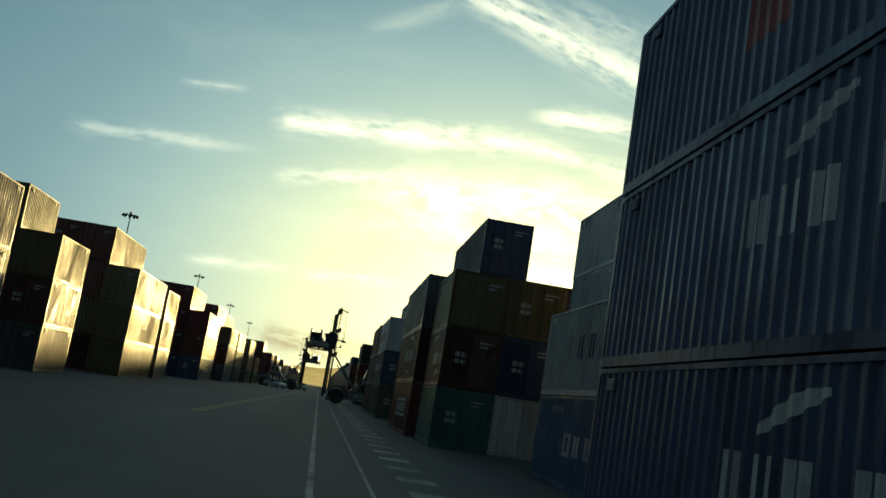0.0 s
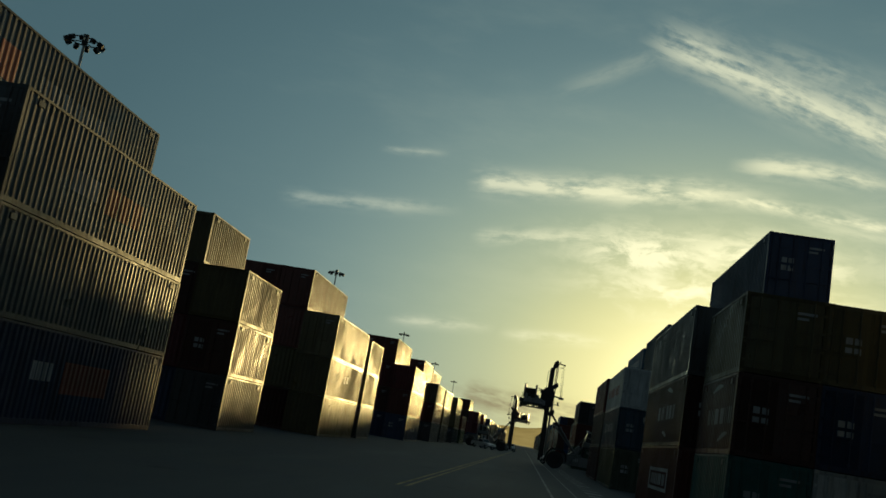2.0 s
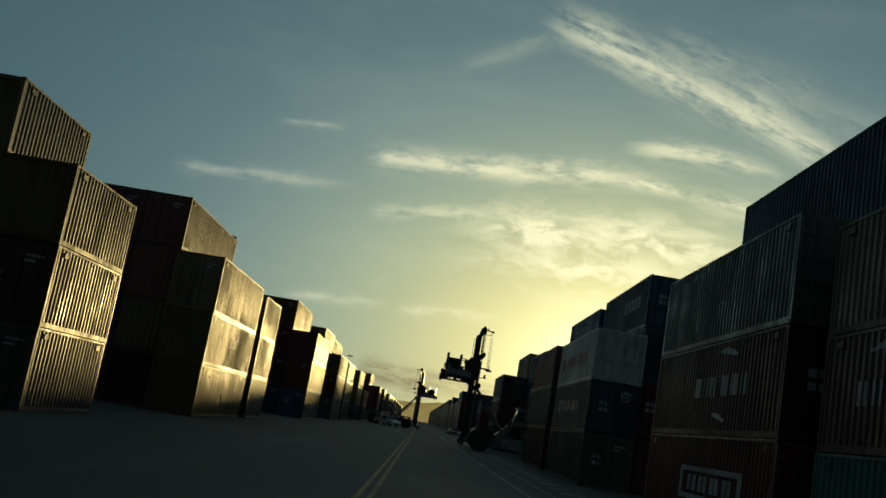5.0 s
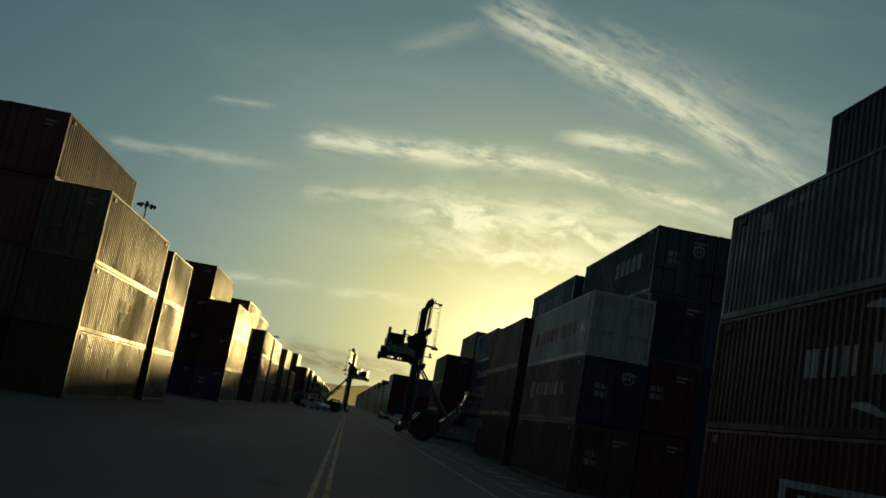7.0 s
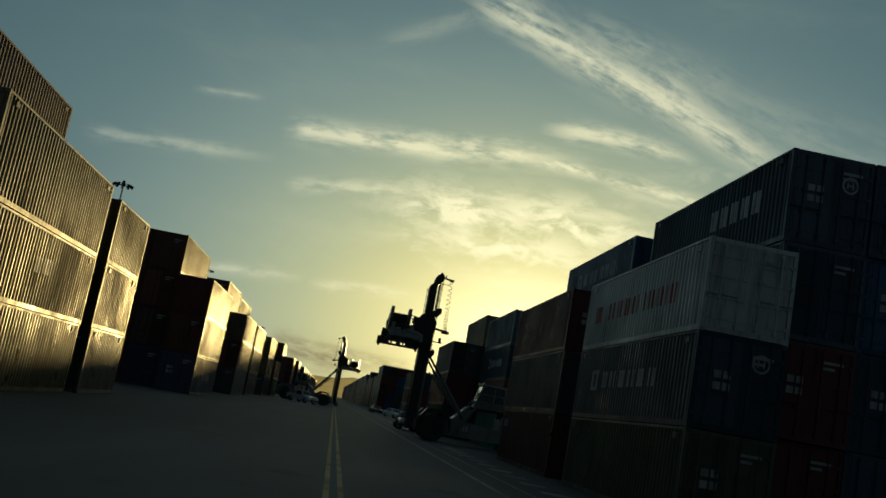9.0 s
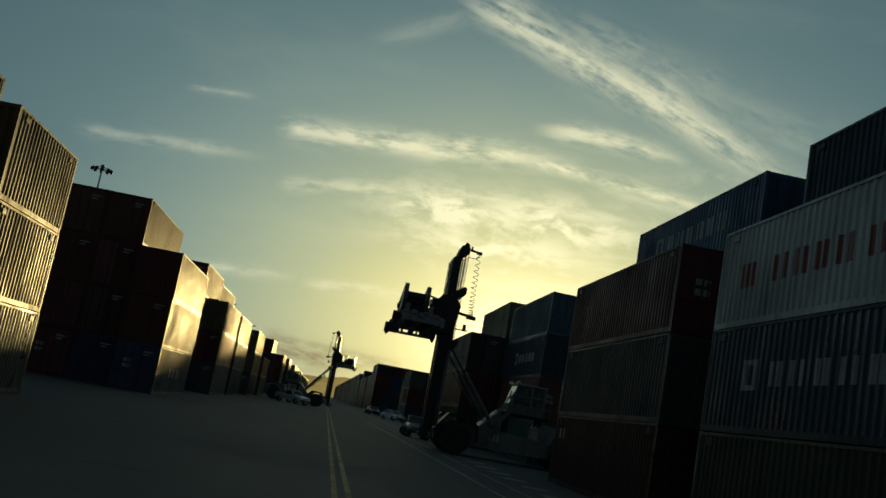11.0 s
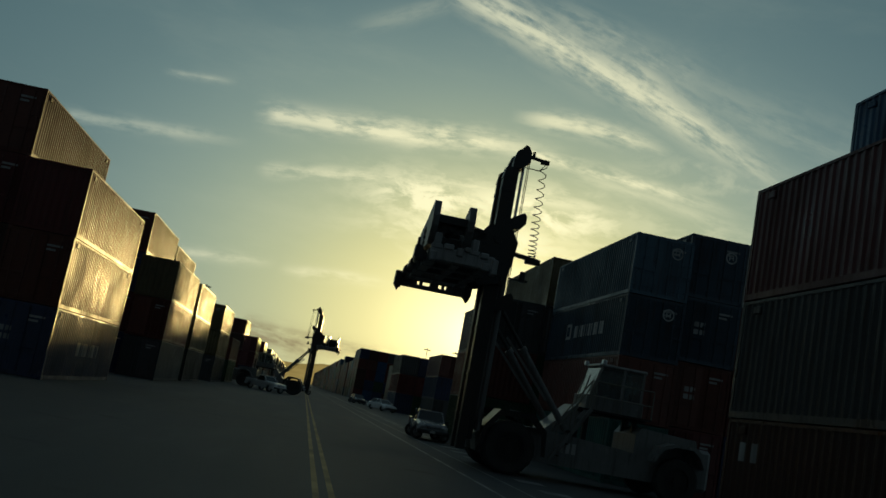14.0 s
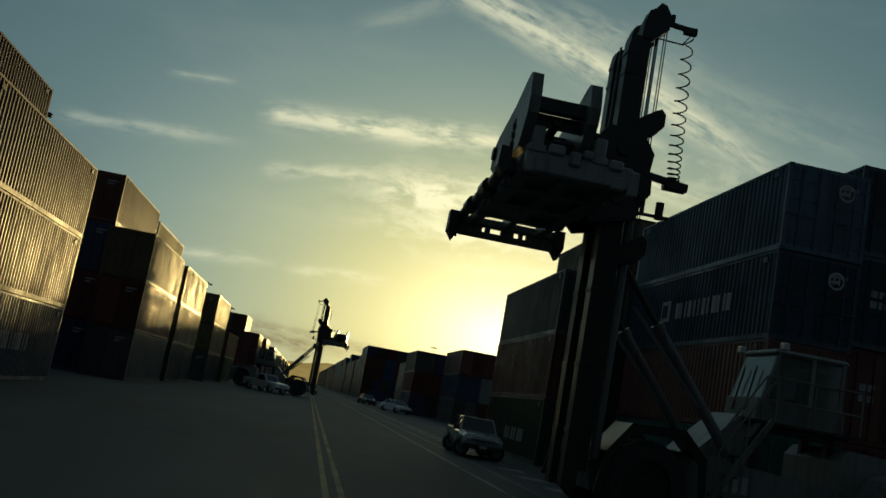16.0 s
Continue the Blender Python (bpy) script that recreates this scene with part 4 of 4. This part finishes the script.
    for i in range(8):
        z = 6.86 - 0.085 * i
        w, d = (0.035, 0.015) if i % 2 else (0.015, 0.035)
        box(bm, -5.56 - w, -5.56 + w, -4.2 - d, -4.2 + d, z - 0.06, z + 0.05)
    part("chain", bm, DARK_STEEL, s)
    # chassis
    bm = bmesh.new()
    prism(bm, [(-2.4, 0.55), (5.0, 0.55), (5.25, 0.9), (5.25, 1.25), (3.4, 1.35), (-0.2, 1.62), (-2.2, 1.55), (-2.5, 1.1)], "y", -1.55, -0.6)
    prism(bm, [(-2.4, 0.55), (5.0, 0.55), (5.25, 0.9), (5.25, 1.25), (3.4, 1.35), (-0.2, 1.62), (-2.2, 1.55), (-2.5, 1.1)], "y", 0.3, 1.25)
    box(bm, -2.2, 5.0, -0.6, 0.3, 0.6, 1.2)
    part("chassis", bm, BODY_WHITE, h)
    bm = bmesh.new()
    prism(bm, [(2.9, 1.36), (5.1, 1.27), (5.2, 1.5), (5.0, 2.15), (3.1, 2.25), (2.9, 2.0)], "y", -1.35, 1.05)
    part("engine_hood", bm, BODY_WHITE, h)
    bm = bmesh.new()
    box(bm, 4.75, 5.55, -1.5, 1.2, 0.5, 1.9, 0.12)
    part("counterweight", bm, BODY_WHITE, h)
    for y in (-1.75, 1.45):
        bm = bmesh.new()
        prism(bm, [(3.3, 1.25), (3.55, 1.75), (4.0, 1.92), (4.75, 1.92), (5.05, 1.7), (5.2, 1.25), (5.1, 1.25), (4.9, 1.62), (4.65, 1.82), (4.05, 1.82), (3.65, 1.66), (3.4, 1.25)], "y", y - 0.38, y + 0.38)
        part("mudguard", bm, BODY_WHITE, h)
    for x, y, r, w in ((-1.45, -1.95, 0.84, 0.46), (-1.45, -1.42, 0.84, 0.46), (-1.45, 1.12, 0.84, 0.46), (-1.45, 1.65, 0.84, 0.46), (4.3, -1.7, 0.72, 0.42), (4.3, 1.4, 0.72, 0.42)):
        wheel(h, x, y, r, w, DARK_STEEL)
    bm = bmesh.new()
    rod(bm, (-1.45, -2.0, 0.86), (-1.45, 1.7, 0.86), 0.26, 12)
    part("axle", bm, DARK_STEEL, h)
    # cab
    bm = bmesh.new()
    box(bm, 1.15, 3.15, -0.95, 0.65, 2.55, 3.05, 0.02)
    cab = part("cab", bm, BODY_WHITE, h, "white operator cab")
    bm = bmesh.new()
    box(bm, 1.44, 3.15, -0.95, 0.65, 4.02, 4.15, 0.05)
    part("roof", bm, BODY_WHITE, cab)
    for x0, x1, y in ((1.18, 1.55, -0.9), (1.18, 1.55, 0.6), (3.05, 3.05, -0.9), (3.05, 3.05, 0.6), (2.35, 2.35, -0.9), (2.35, 2.35, 0.6)):
        bm = bmesh.new()
        beam(bm, (x0, y, 2.7), (x1, y, 4.05), 0.08, 0.08)
        part("cab_post", bm, MACHINE_WHITE, cab)
    for y in (-0.92, 0.62):
        bm = bmesh.new()
        prism(bm, [(1.36, 3.06), (2.30, 3.06), (2.30, 4.0), (1.60, 4.0)], "y", y - 0.006, y + 0.006)
        part("window", bm, GLASS, cab, "clear cab side window")
        bm = bmesh.new()
        prism(bm, [(2.40, 3.06), (3.00, 3.06), (3.00, 4.0), (2.40, 4.0)], "y", y - 0.006, y + 0.006)
        part("window", bm, GLASS, cab, "clear cab side window")
    bm = bmesh.new()
    a, b = (1.16, 2.75), (1.51, 4.0)
    prism(bm, [a, b, (b[0] - 0.012, b[1]), (a[0] - 0.012, a[1])], "y", -0.86, 0.56)
    part("windscreen", bm, GLASS, cab, "sloping windscreen reflecting the sky")
    for y in (-0.45, 0.15):
        bm = bmesh.new()
        beam(bm, (1.10, y, 2.75), (1.34, y + 0.12, 3.75), 0.03, 0.03)
        part("wiper", bm, BLACK_PLASTIC, cab)
    bm = bmesh.new()
    box(bm, 2.0, 2.6, -0.45, 0.15, 2.95, 3.15, 0.05)
    box(bm, 2.5, 2.66, -0.45, 0.15, 3.1, 3.9, 0.05)
    part("seat", bm, BLACK_PLASTIC, cab, "black operator seat")
    bm = bmesh.new()
    box(bm, 0.85, 3.4, -1.25, -0.97, 2.50, 2.56)
    box(bm, 0.9, 3.3, -0.97, 0.8, 2.42, 2.52)
    for x in (1.3, 3.0):
        for y in (-0.7, 0.4):
            box(bm, x - 0.08, x + 0.08, y - 0.08, y + 0.08, 1.2, 2.45)
    part("cab_platform", bm, DARK_STEEL, h)
    bm = bmesh.new()
    prism(bm, [(-0.15, 1.62), (0.75, 1.60), (1.15, 2.45), (0.85, 2.62)], "y", -0.95, 0.65)
    part("front_cowl", bm, MACHINE_WHITE, h, "white sloping front cowl")
    for i in range(4):
        bm = bmesh.new()
        box(bm, 0.05 + 0.26 * i, 0.30 + 0.26 * i, -1.75, -1.2, 0.85 + 0.42 * i, 0.89 + 0.42 * i)
        part("step", bm, DARK_STEEL, h)
    for y in (-1.76, -1.2):
        bm = bmesh.new()
        beam(bm, (0.0, y, 0.7), (1.15, y, 2.55), 0.04, 0.12)
        part("ladder_stringer", bm, BODY_WHITE, h)
        bm = bmesh.new()
        rod(bm, (0.1, y, 1.75), (1.2, y, 3.5), 0.022, 6)
        for f in (0.0, 0.5, 1.0):
            rod(bm, (0.1 + 1.1 * f, y, 0.9 + 1.65 * f), (0.1 + 1.1 * f, y, 1.75 + 1.75 * f), 0.020, 6)
        part("handrail", bm, RAIL_PAINT, h, "grimy pale handrail")
    bm = bmesh.new()
    for z in (3.0, 3.5):
        rod(bm, (1.25, -1.22, z), (3.38, -1.22, z), 0.022, 6)
    for x in (1.25, 2.3, 3.38):
        rod(bm, (x, -1.22, 2.55), (x, -1.22, 3.5), 0.022, 6)
    part("handrail", bm, RAIL_PAINT, h, "grimy pale handrail")
    for y0, y1 in ((-2.30, -2.24), (1.92, 1.98)):
        bm = bmesh.new()
        prism(bm, [(-2.55, 0.55), (-2.40, 1.35), (-1.95, 1.95), (-0.85, 2.0), (-0.35, 1.5), (-0.30, 0.75), (-0.42, 0.75), (-0.50, 1.40), (-0.92, 1.84), (-1.88, 1.82), (-2.28, 1.30), (-2.42, 0.55)], "y", y0, y1)
        part("front_fender", bm, DARK_STEEL, h)
        bm = bmesh.new()
        top = [(-2.40, 1.35), (-1.95, 1.95), (-0.85, 2.0), (-0.35, 1.5)]
        s0, s1 = sorted((y0, 0.9 * y0 + (0.9 if y0 < 0 else -0.9)))
        prism(bm, top + [(p, q + 0.04) for p, q in reversed(top)], "y", s0, s1)
        part("fender_top", bm, DARK_STEEL, h)
    # tilt cylinders
    for y in (-1.25, 0.95):
        bm = bmesh.new()
        rod(bm, (-1.35, y, 4.05), (0.50, y, 1.72), 0.115, 14)
        rod(bm, (-1.40, y, 4.11), (-1.30, y, 3.99), 0.15, 14)
        part("tilt_cylinder", bm, MACHINE_GREY, h)
        bm = bmesh.new()
        rod(bm, (-2.35, y, 5.30), (-1.35, y, 4.05), 0.07, 12)
        part("tilt_rod", bm, DARK_STEEL, h)
        bm = bmesh.new()
        beam(bm, (-2.0, y - 0.22, 4.35), (-0.35, y - 0.22, 2.55), 0.05, 0.08)
        part("hose_rail", bm, MACHINE_GREY, h)
    for i, x in enumerate((0.35, 0.55, 0.75)):
        bm = bmesh.new()
        box(bm, x, x + 0.13, -1.562, -1.552, 0.98, 1.32)
        part("marking_bar", bm, WHITE_MARK, h, "white marking bar")
    bm = bmesh.new()
    rod(bm, (3.3, 0.9, 2.2), (3.3, 0.9, 3.3), 0.07, 10)
    part("exhaust", bm, DARK_STEEL, h)
    for y in (-1.2, 0.9):
        bm = bmesh.new()
        box(bm, 1.42, 1.56, y - 0.1, y + 0.1, 4.10, 4.26, 0.02)
        part("work_lamp", bm, LENS_CLEAR, h)
    return h


handler = container_handler()
handler.matrix_world = pose(3.39, 111.5, 0)
second = copy_thing(handler, pose(-7.5, 193.9, 0, 0, 0, 176))
tagged(handler, "tall white container handler with raised spreader, parked beside the road")
tagged(second, "distant container handler with raised spreader standing on the road")

# ---- vehicles ----


def shell(bm, stations, half_width):
    """A body skin from cross sections along y: (y, low z, belt z, top z, lower half width, upper half width)."""
    last = None
    for y, z0, zb, z1, w0, w1 in stations:
        pts = [(-w0, z0), (-half_width * 0.99 if w0 > 0.5 else -w0, (z0 + zb) / 2), (-w0, zb), (-w1, z1 - 0.04), (-w1 + 0.08, z1), (w1 - 0.08, z1), (w1, z1 - 0.04), (w0, zb), (half_width * 0.99 if w0 > 0.5 else w0, (z0 + zb) / 2), (w0, z0)]
        now = [bm.verts.new((x, y, z)) for x, z in pts]
        if last:
            for i in range(len(now)):
                j = (i + 1) % len(now)
                bm.faces.new((last[i], last[j], now[j], now[i]))
        else:
            bm.faces.new(now[::-1])
        last = now
    bm.faces.new(last)


def lamp_box(name, parent, x, y, z, w, h, d, material, label):
    bm = bmesh.new()
    box(bm, x - w / 2, x + w / 2, y - d / 2, y + d / 2, z - h / 2, z + h / 2, 0.015)
    return part(name, bm, material, parent, label)


def pickup(paint, label):
    """A pickup truck whose nose points to -y."""
    v = thing("pickup_truck", label, "pickup truck", "vehicles in the yard")
    hw = 0.88
    bm = bmesh.new()
    shell(bm, [(-2.62, 0.45, 0.72, 0.80, 0.72, 0.66), (-2.50, 0.40, 0.85, 0.98, 0.84, 0.76), (-1.9, 0.40, 0.90, 1.04, 0.86, 0.80), (-1.05, 0.40, 0.95, 1.10, 0.87, 0.82), (-0.95, 0.40, 0.98, 1.06, 0.87, 0.80), (0.75, 0.40, 0.98, 1.06, 0.87, 0.80)], hw)
    body = part("body", bm, paint, v, smooth=False)
    bm = bmesh.new()
    for sx in (-1, 1):
        x0, x1 = sorted((sx * 0.87, sx * 0.80))
        box(bm, x0, x1, 0.78, 2.55, 0.45, 1.10, 0.02)
    box(bm, -0.80, 0.80, 0.78, 2.55, 0.55, 0.62)
    box(bm, -0.87, 0.87, 2.50, 2.57, 0.45, 1.10, 0.02)
    box(bm, -0.80, 0.80, 0.78, 0.83, 0.62, 1.10)
    part("cargo_bed", bm, paint, v)
    bm = bmesh.new()
    a, b = [(-1.02, 1.04), (-0.42, 1.60), (0.45, 1.62), (0.72, 1.04)], 0.05
    for sx in (-1, 1):
        for (y0, z0), (y1, z1) in ((a[0], a[1]), (a[2], a[3])):
            beam(bm, (sx * 0.78, y0, z0), (sx * 0.66, y1, z1), 0.06, 0.07)
    box(bm, -0.68, 0.68, -0.45, 0.48, 1.58, 1.65, 0.03)
    part("cab_roof", bm, paint, v)
    bm = bmesh.new()
    vs = [bm.verts.new(p) for p in ((-0.76, -1.0, 1.06), (0.76, -1.0, 1.06), (0.65, -0.44, 1.59), (-0.65, -0.44, 1.59))]
    bm.faces.new(vs)
    part("windscreen", bm, CAR_GLASS, v, "raked windscreen coloured near-black for the unlit cabin")
    bm = bmesh.new()
    bm.faces.new([bm.verts.new(p) for p in ((-0.76, 0.71, 1.06), (0.76, 0.71, 1.06), (0.65, 0.46, 1.59), (-0.65, 0.46, 1.59))])
    part("rear_window", bm, CAR_GLASS, v)
    for sx in (-1, 1):
        bm = bmesh.new()
        bm.faces.new([bm.verts.new(p) for p in ((sx * 0.785, -0.93, 1.06), (sx * 0.785, 0.66, 1.06), (sx * 0.672, 0.44, 1.58), (sx * 0.672, -0.42, 1.58))])
        part("side_window", bm, CAR_GLASS, v)
        lamp_box("headlight", v, sx * 0.66, -2.55, 0.78, 0.30, 0.17, 0.10, LENS_CLEAR, "clear headlight")
        lamp_box("tail_light", v, sx * 0.82, 2.56, 0.90, 0.12, 0.28, 0.06, LENS_RED, "red tail light")
        bm = bmesh.new()
        box(bm, sx * 0.98 - 0.09, sx * 0.98 + 0.09, -0.88, -0.78, 1.06, 1.22, 0.03)
        beam(bm, (sx * 0.80, -0.83, 1.10), (sx * 0.95, -0.83, 1.12), 0.03, 0.03)
        part("mirror", bm, BLACK_PLASTIC, v)
        for y in (-1.68, 1.62):
            bm = bmesh.new()
            n = 10
            for i in range(n):
                a0, a1 = math.pi * i / n, math.pi * (i + 1) / n
                pts = [(sx * q, y + 0.43 * math.cos(t), 0.38 + 0.43 * math.sin(t)) for t in (a0, a1) for q in (0.80, 0.905)]
                bm.faces.new([bm.verts.new(pts[k]) for k in (0, 1, 3, 2)])
            part("wheel_arch", bm, BLACK_PLASTIC, v)
            wheel(v, sx * 0.76, y, 0.36, 0.24, ZINC)
    bm = bmesh.new()
    box(bm, -0.86, 0.86, -2.76, -2.56, 0.42, 0.62, 0.04)
    part("front_bumper", bm, BLACK_PLASTIC, v)
    bm = bmesh.new()
    box(bm, -0.48, 0.48, -2.60, -2.53, 0.68, 0.86, 0.02)
    for z in (0.73, 0.80):
        box(bm, -0.46, 0.46, -2.625, -2.60, z - 0.012, z + 0.012)
    part("grille", bm, BLACK_PLASTIC, v, "dark radiator grille")
    bm = bmesh.new()
    box(bm, -0.84, 0.84, 2.58, 2.72, 0.45, 0.62, 0.03)
    part("rear_bumper", bm, ZINC, v)
    bm = bmesh.new()
    box(bm, -0.15, 0.15, -2.775, -2.765, 0.46, 0.58)
    part("number_plate", bm, WHITE_MARK, v, "plain number plate")
    bm = bmesh.new()
    for x in (-0.36, 0.36):
        box(bm, x - 0.25, x + 0.25, -0.05, 0.12, 0.95, 1.38, 0.05)
    part("seat_back", bm, BLACK_PLASTIC, v)
    return v


def saloon(paint, label):
    """A low four-door car whose nose points to -y."""
    v = thing("car", label, "car", "vehicles in the yard")
    bm = bmesh.new()
    shell(bm, [(-2.25, 0.35, 0.58, 0.64, 0.70, 0.62), (-2.1, 0.28, 0.68, 0.76, 0.84, 0.74), (-1.0, 0.26, 0.80, 0.90, 0.87, 0.80), (0.0, 0.26, 0.84, 0.92, 0.87, 0.82), (1.4, 0.26, 0.84, 0.95, 0.87, 0.80), (2.15, 0.30, 0.80, 0.92, 0.82, 0.72), (2.3, 0.40, 0.70, 0.80, 0.72, 0.64)], 0.88)
    part("body", bm, paint, v)
    bm = bmesh.new()
    for sx in (-1, 1):
        for (y0, z0), (y1, z1) in (((-1.0, 0.90), (-0.25, 1.36)), ((0.95, 1.36), (1.65, 0.94)), ((0.35, 0.92), (0.30, 1.38))):
            beam(bm, (sx * 0.76, y0, z0), (sx * 0.60, y1, z1) if y1 < 1.5 else (sx * 0.76, y1, z1), 0.05, 0.06)
    box(bm, -0.62, 0.62, -0.28, 0.98, 1.34, 1.41, 0.03)
    part("roof", bm, paint, v)
    for name, pts in (("windscreen", ((-0.74, -1.0, 0.9), (0.74, -1.0, 0.9), (0.6, -0.27, 1.37), (-0.6, -0.27, 1.37))), ("rear_window", ((-0.74, 1.62, 0.95), (0.74, 1.62, 0.95), (0.6, 0.97, 1.37), (-0.6, 0.97, 1.37)))):
        bm = bmesh.new()
        bm.faces.new([bm.verts.new(p) for p in pts])
        part(name, bm, CAR_GLASS, v)
    for sx in (-1, 1):
        bm = bmesh.new()
        bm.faces.new([bm.verts.new(p) for p in ((sx * 0.77, -0.95, 0.9), (sx * 0.77, 1.58, 0.94), (sx * 0.62, 0.95, 1.36), (sx * 0.62, -0.25, 1.36))])
        part("side_window", bm, CAR_GLASS, v)
        lamp_box("headlight", v, sx * 0.60, -2.18, 0.62, 0.30, 0.13, 0.10, LENS_CLEAR, "clear headlight")
        lamp_box("tail_light", v, sx * 0.62, 2.25, 0.74, 0.28, 0.13, 0.08, LENS_RED, "red tail light")
        lamp_box("mirror", v, sx * 0.95, -0.72, 0.98, 0.18, 0.13, 0.09, paint, "")
        for y in (-1.38, 1.38):
            wheel(v, sx * 0.77, y, 0.31, 0.2, ZINC)
    bm = bmesh.new()
    box(bm, -0.8, 0.8, -2.33, -2.18, 0.32, 0.5, 0.04)
    part("front_bumper", bm, BLACK_PLASTIC, v)
    return v


truck = pickup(CAR_SILVER, "silver pickup truck with open bed parked at the road edge")
truck.matrix_world = pose(1.70, 128.2, 0, 0, 0, -0.5) @ Matrix.Scale(0.88, 4)
other = pickup(CAR_WHITE, "white pickup truck standing on the open asphalt")
other.matrix_world = pose(-8.9, 185.5, 0, 0, 0, 40)
low = saloon(CAR_DARK, "dark low car far down the road beside container stacks")
low.matrix_world = pose(-8.9, 220.0, 0, 0, 0, 8)
far_car = saloon(CAR_WHITE, "white car parked in front of container stacks")
far_car.matrix_world = pose(5.05, 200.0, 0, 0, 0, 25)
tagged(copy_thing(low, pose(3.4, 228.0, 0, 0, 0, 10)), "dark car parked in front of container stacks")
tagged(copy_thing(other, pose(-4.9, 225.0, 0, 0, 0, 3)), "white pickup truck far down the road")

# ---- high light masts ----


def light_mast(high):
    m = thing("light_mast", "tall steel light mast with a ring of floodlights", "light mast", "light masts")
    bm = bmesh.new()
    rod(bm, (0, 0, 0), (0, 0, high - 0.4), 0.38, 12, 0.14)
    part("pole", bm, ZINC, m)
    bm = bmesh.new()
    rod(bm, (0, 0, 0), (0, 0, 0.6), 0.8, 16)
    part("footing", bm, ROAD_WHITE, m, "round concrete footing")
    bm = bmesh.new()
    n, r = 20, 1.55
    for i in range(n):
        a0, a1 = 2 * math.pi * i / n, 2 * math.pi * (i + 1) / n
        rod(bm, (r * math.cos(a0), r * math.sin(a0), high - 0.25), (r * math.cos(a1), r * math.sin(a1), high - 0.25), 0.07, 6)
    for i in range(4):
        a = math.pi * i / 2
        rod(bm, (0, 0, high - 0.3), (r * math.cos(a), r * math.sin(a), high - 0.25), 0.06, 6)
    rod(bm, (0, 0, high - 0.7), (0, 0, high + 0.5), 0.32, 10)
    part("head_ring", bm, DARK_STEEL, m)
    for i in range(10):
        a = 2 * math.pi * i / 10
        bm = bmesh.new()
        box(bm, -0.32, 0.32, -0.22, 0.22, -0.30, 0.22, 0.06, Matrix.Translation((1.85 * math.cos(a), 1.85 * math.sin(a), high - 0.45)) @ Matrix.Rotation(a, 4, "Z") @ Matrix.Rotation(0.5, 4, "Y"))
        part("floodlight", bm, DARK_STEEL, m, "unlit floodlight")
    return m


tall = light_mast(36.0)
tall.matrix_world = pose(-54.0, 103.5, 0)
mast = light_mast(36.4)
mast.matrix_world = pose(-55.5, 249.0, 0)
for x, y in ((-56.0, 388.0), (-57.5, 530.0), (-59.0, 680.0), (66.6, 696.0), (82.0, 675.0)):
    copy_thing(mast, pose(x, y, 0, 0, 0, y))

# ---- far distance ----
far_paint = list(PAINT)
bm = bmesh.new()
spread = random.Random(21)


def far_box(bm, x, y, z, slot):
    before = len(bm.faces)
    box(bm, x, x + CW, y, y + L40, z + 0.02, z + CH - 0.02)
    box(bm, x + 0.12, x + CW - 0.12, y - 0.02, y, z + 0.16, z + CH - 0.14)
    bm.faces.ensure_lookup_table()
    for f in bm.faces[before:]:
        f.material_index = slot


DULL = ["navy", "navy", "blue", "red_brown", "maroon", "green", "dark_grey", "orange", "orange", "maroon"]


def far_row(first, last, edge, deep, side, tiers):
    """Bays of stacks from first to last along the road; edge(y) is the road side's x."""
    y = first
    while y < last:
        for c in range(deep if y < 420 else 3):
            x = edge(y) + c * 2.47 if side > 0 else edge(y) - CW - c * 2.47
            for t in range(spread.choice(tiers)):
                far_box(bm, x, y, t * CH, far_paint.index(spread.choice(DULL)))
        y += spread.choice((12.6, 12.6, 13.7, 19.0))


far_row(267.0, 560.0, lambda y: -13.7 - 0.006 * (y - 260), 4, -1, (2, 3, 3, 3))
far_row(236.0, 266.0, lambda y: 10.4, 5, 1, (3,))
far_row(330.0, 1150.0, lambda y: 7.4 - 0.006 * min(y - 330, 71) - 0.0060 * max(0, y - 401), 8, 1, (4, 5, 5))
me = mesh_of(bm, "far_container_stacks", PAINT[far_paint[0]])
for key in far_paint[1:]:
    me.materials.append(PAINT[key])
tagged(new("far_container_stacks", me), "long rows of mixed coloured container stacks far down the yard", "containers", kind="stuff")

# horizon hills; their hazy brightness comes from the emissive material
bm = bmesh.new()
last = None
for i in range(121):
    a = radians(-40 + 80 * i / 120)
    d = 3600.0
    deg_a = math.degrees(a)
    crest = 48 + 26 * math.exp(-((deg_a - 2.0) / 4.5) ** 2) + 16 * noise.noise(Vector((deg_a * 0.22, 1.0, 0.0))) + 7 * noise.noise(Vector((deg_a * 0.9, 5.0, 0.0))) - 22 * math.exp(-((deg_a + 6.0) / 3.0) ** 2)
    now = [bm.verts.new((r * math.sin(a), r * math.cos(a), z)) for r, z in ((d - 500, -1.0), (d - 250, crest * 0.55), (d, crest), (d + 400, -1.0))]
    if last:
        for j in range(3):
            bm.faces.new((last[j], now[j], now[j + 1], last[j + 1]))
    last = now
tagged(part("backdrop", bm, HILL), "low hills on the horizon, haze put into their glow", "hills", kind="structure")
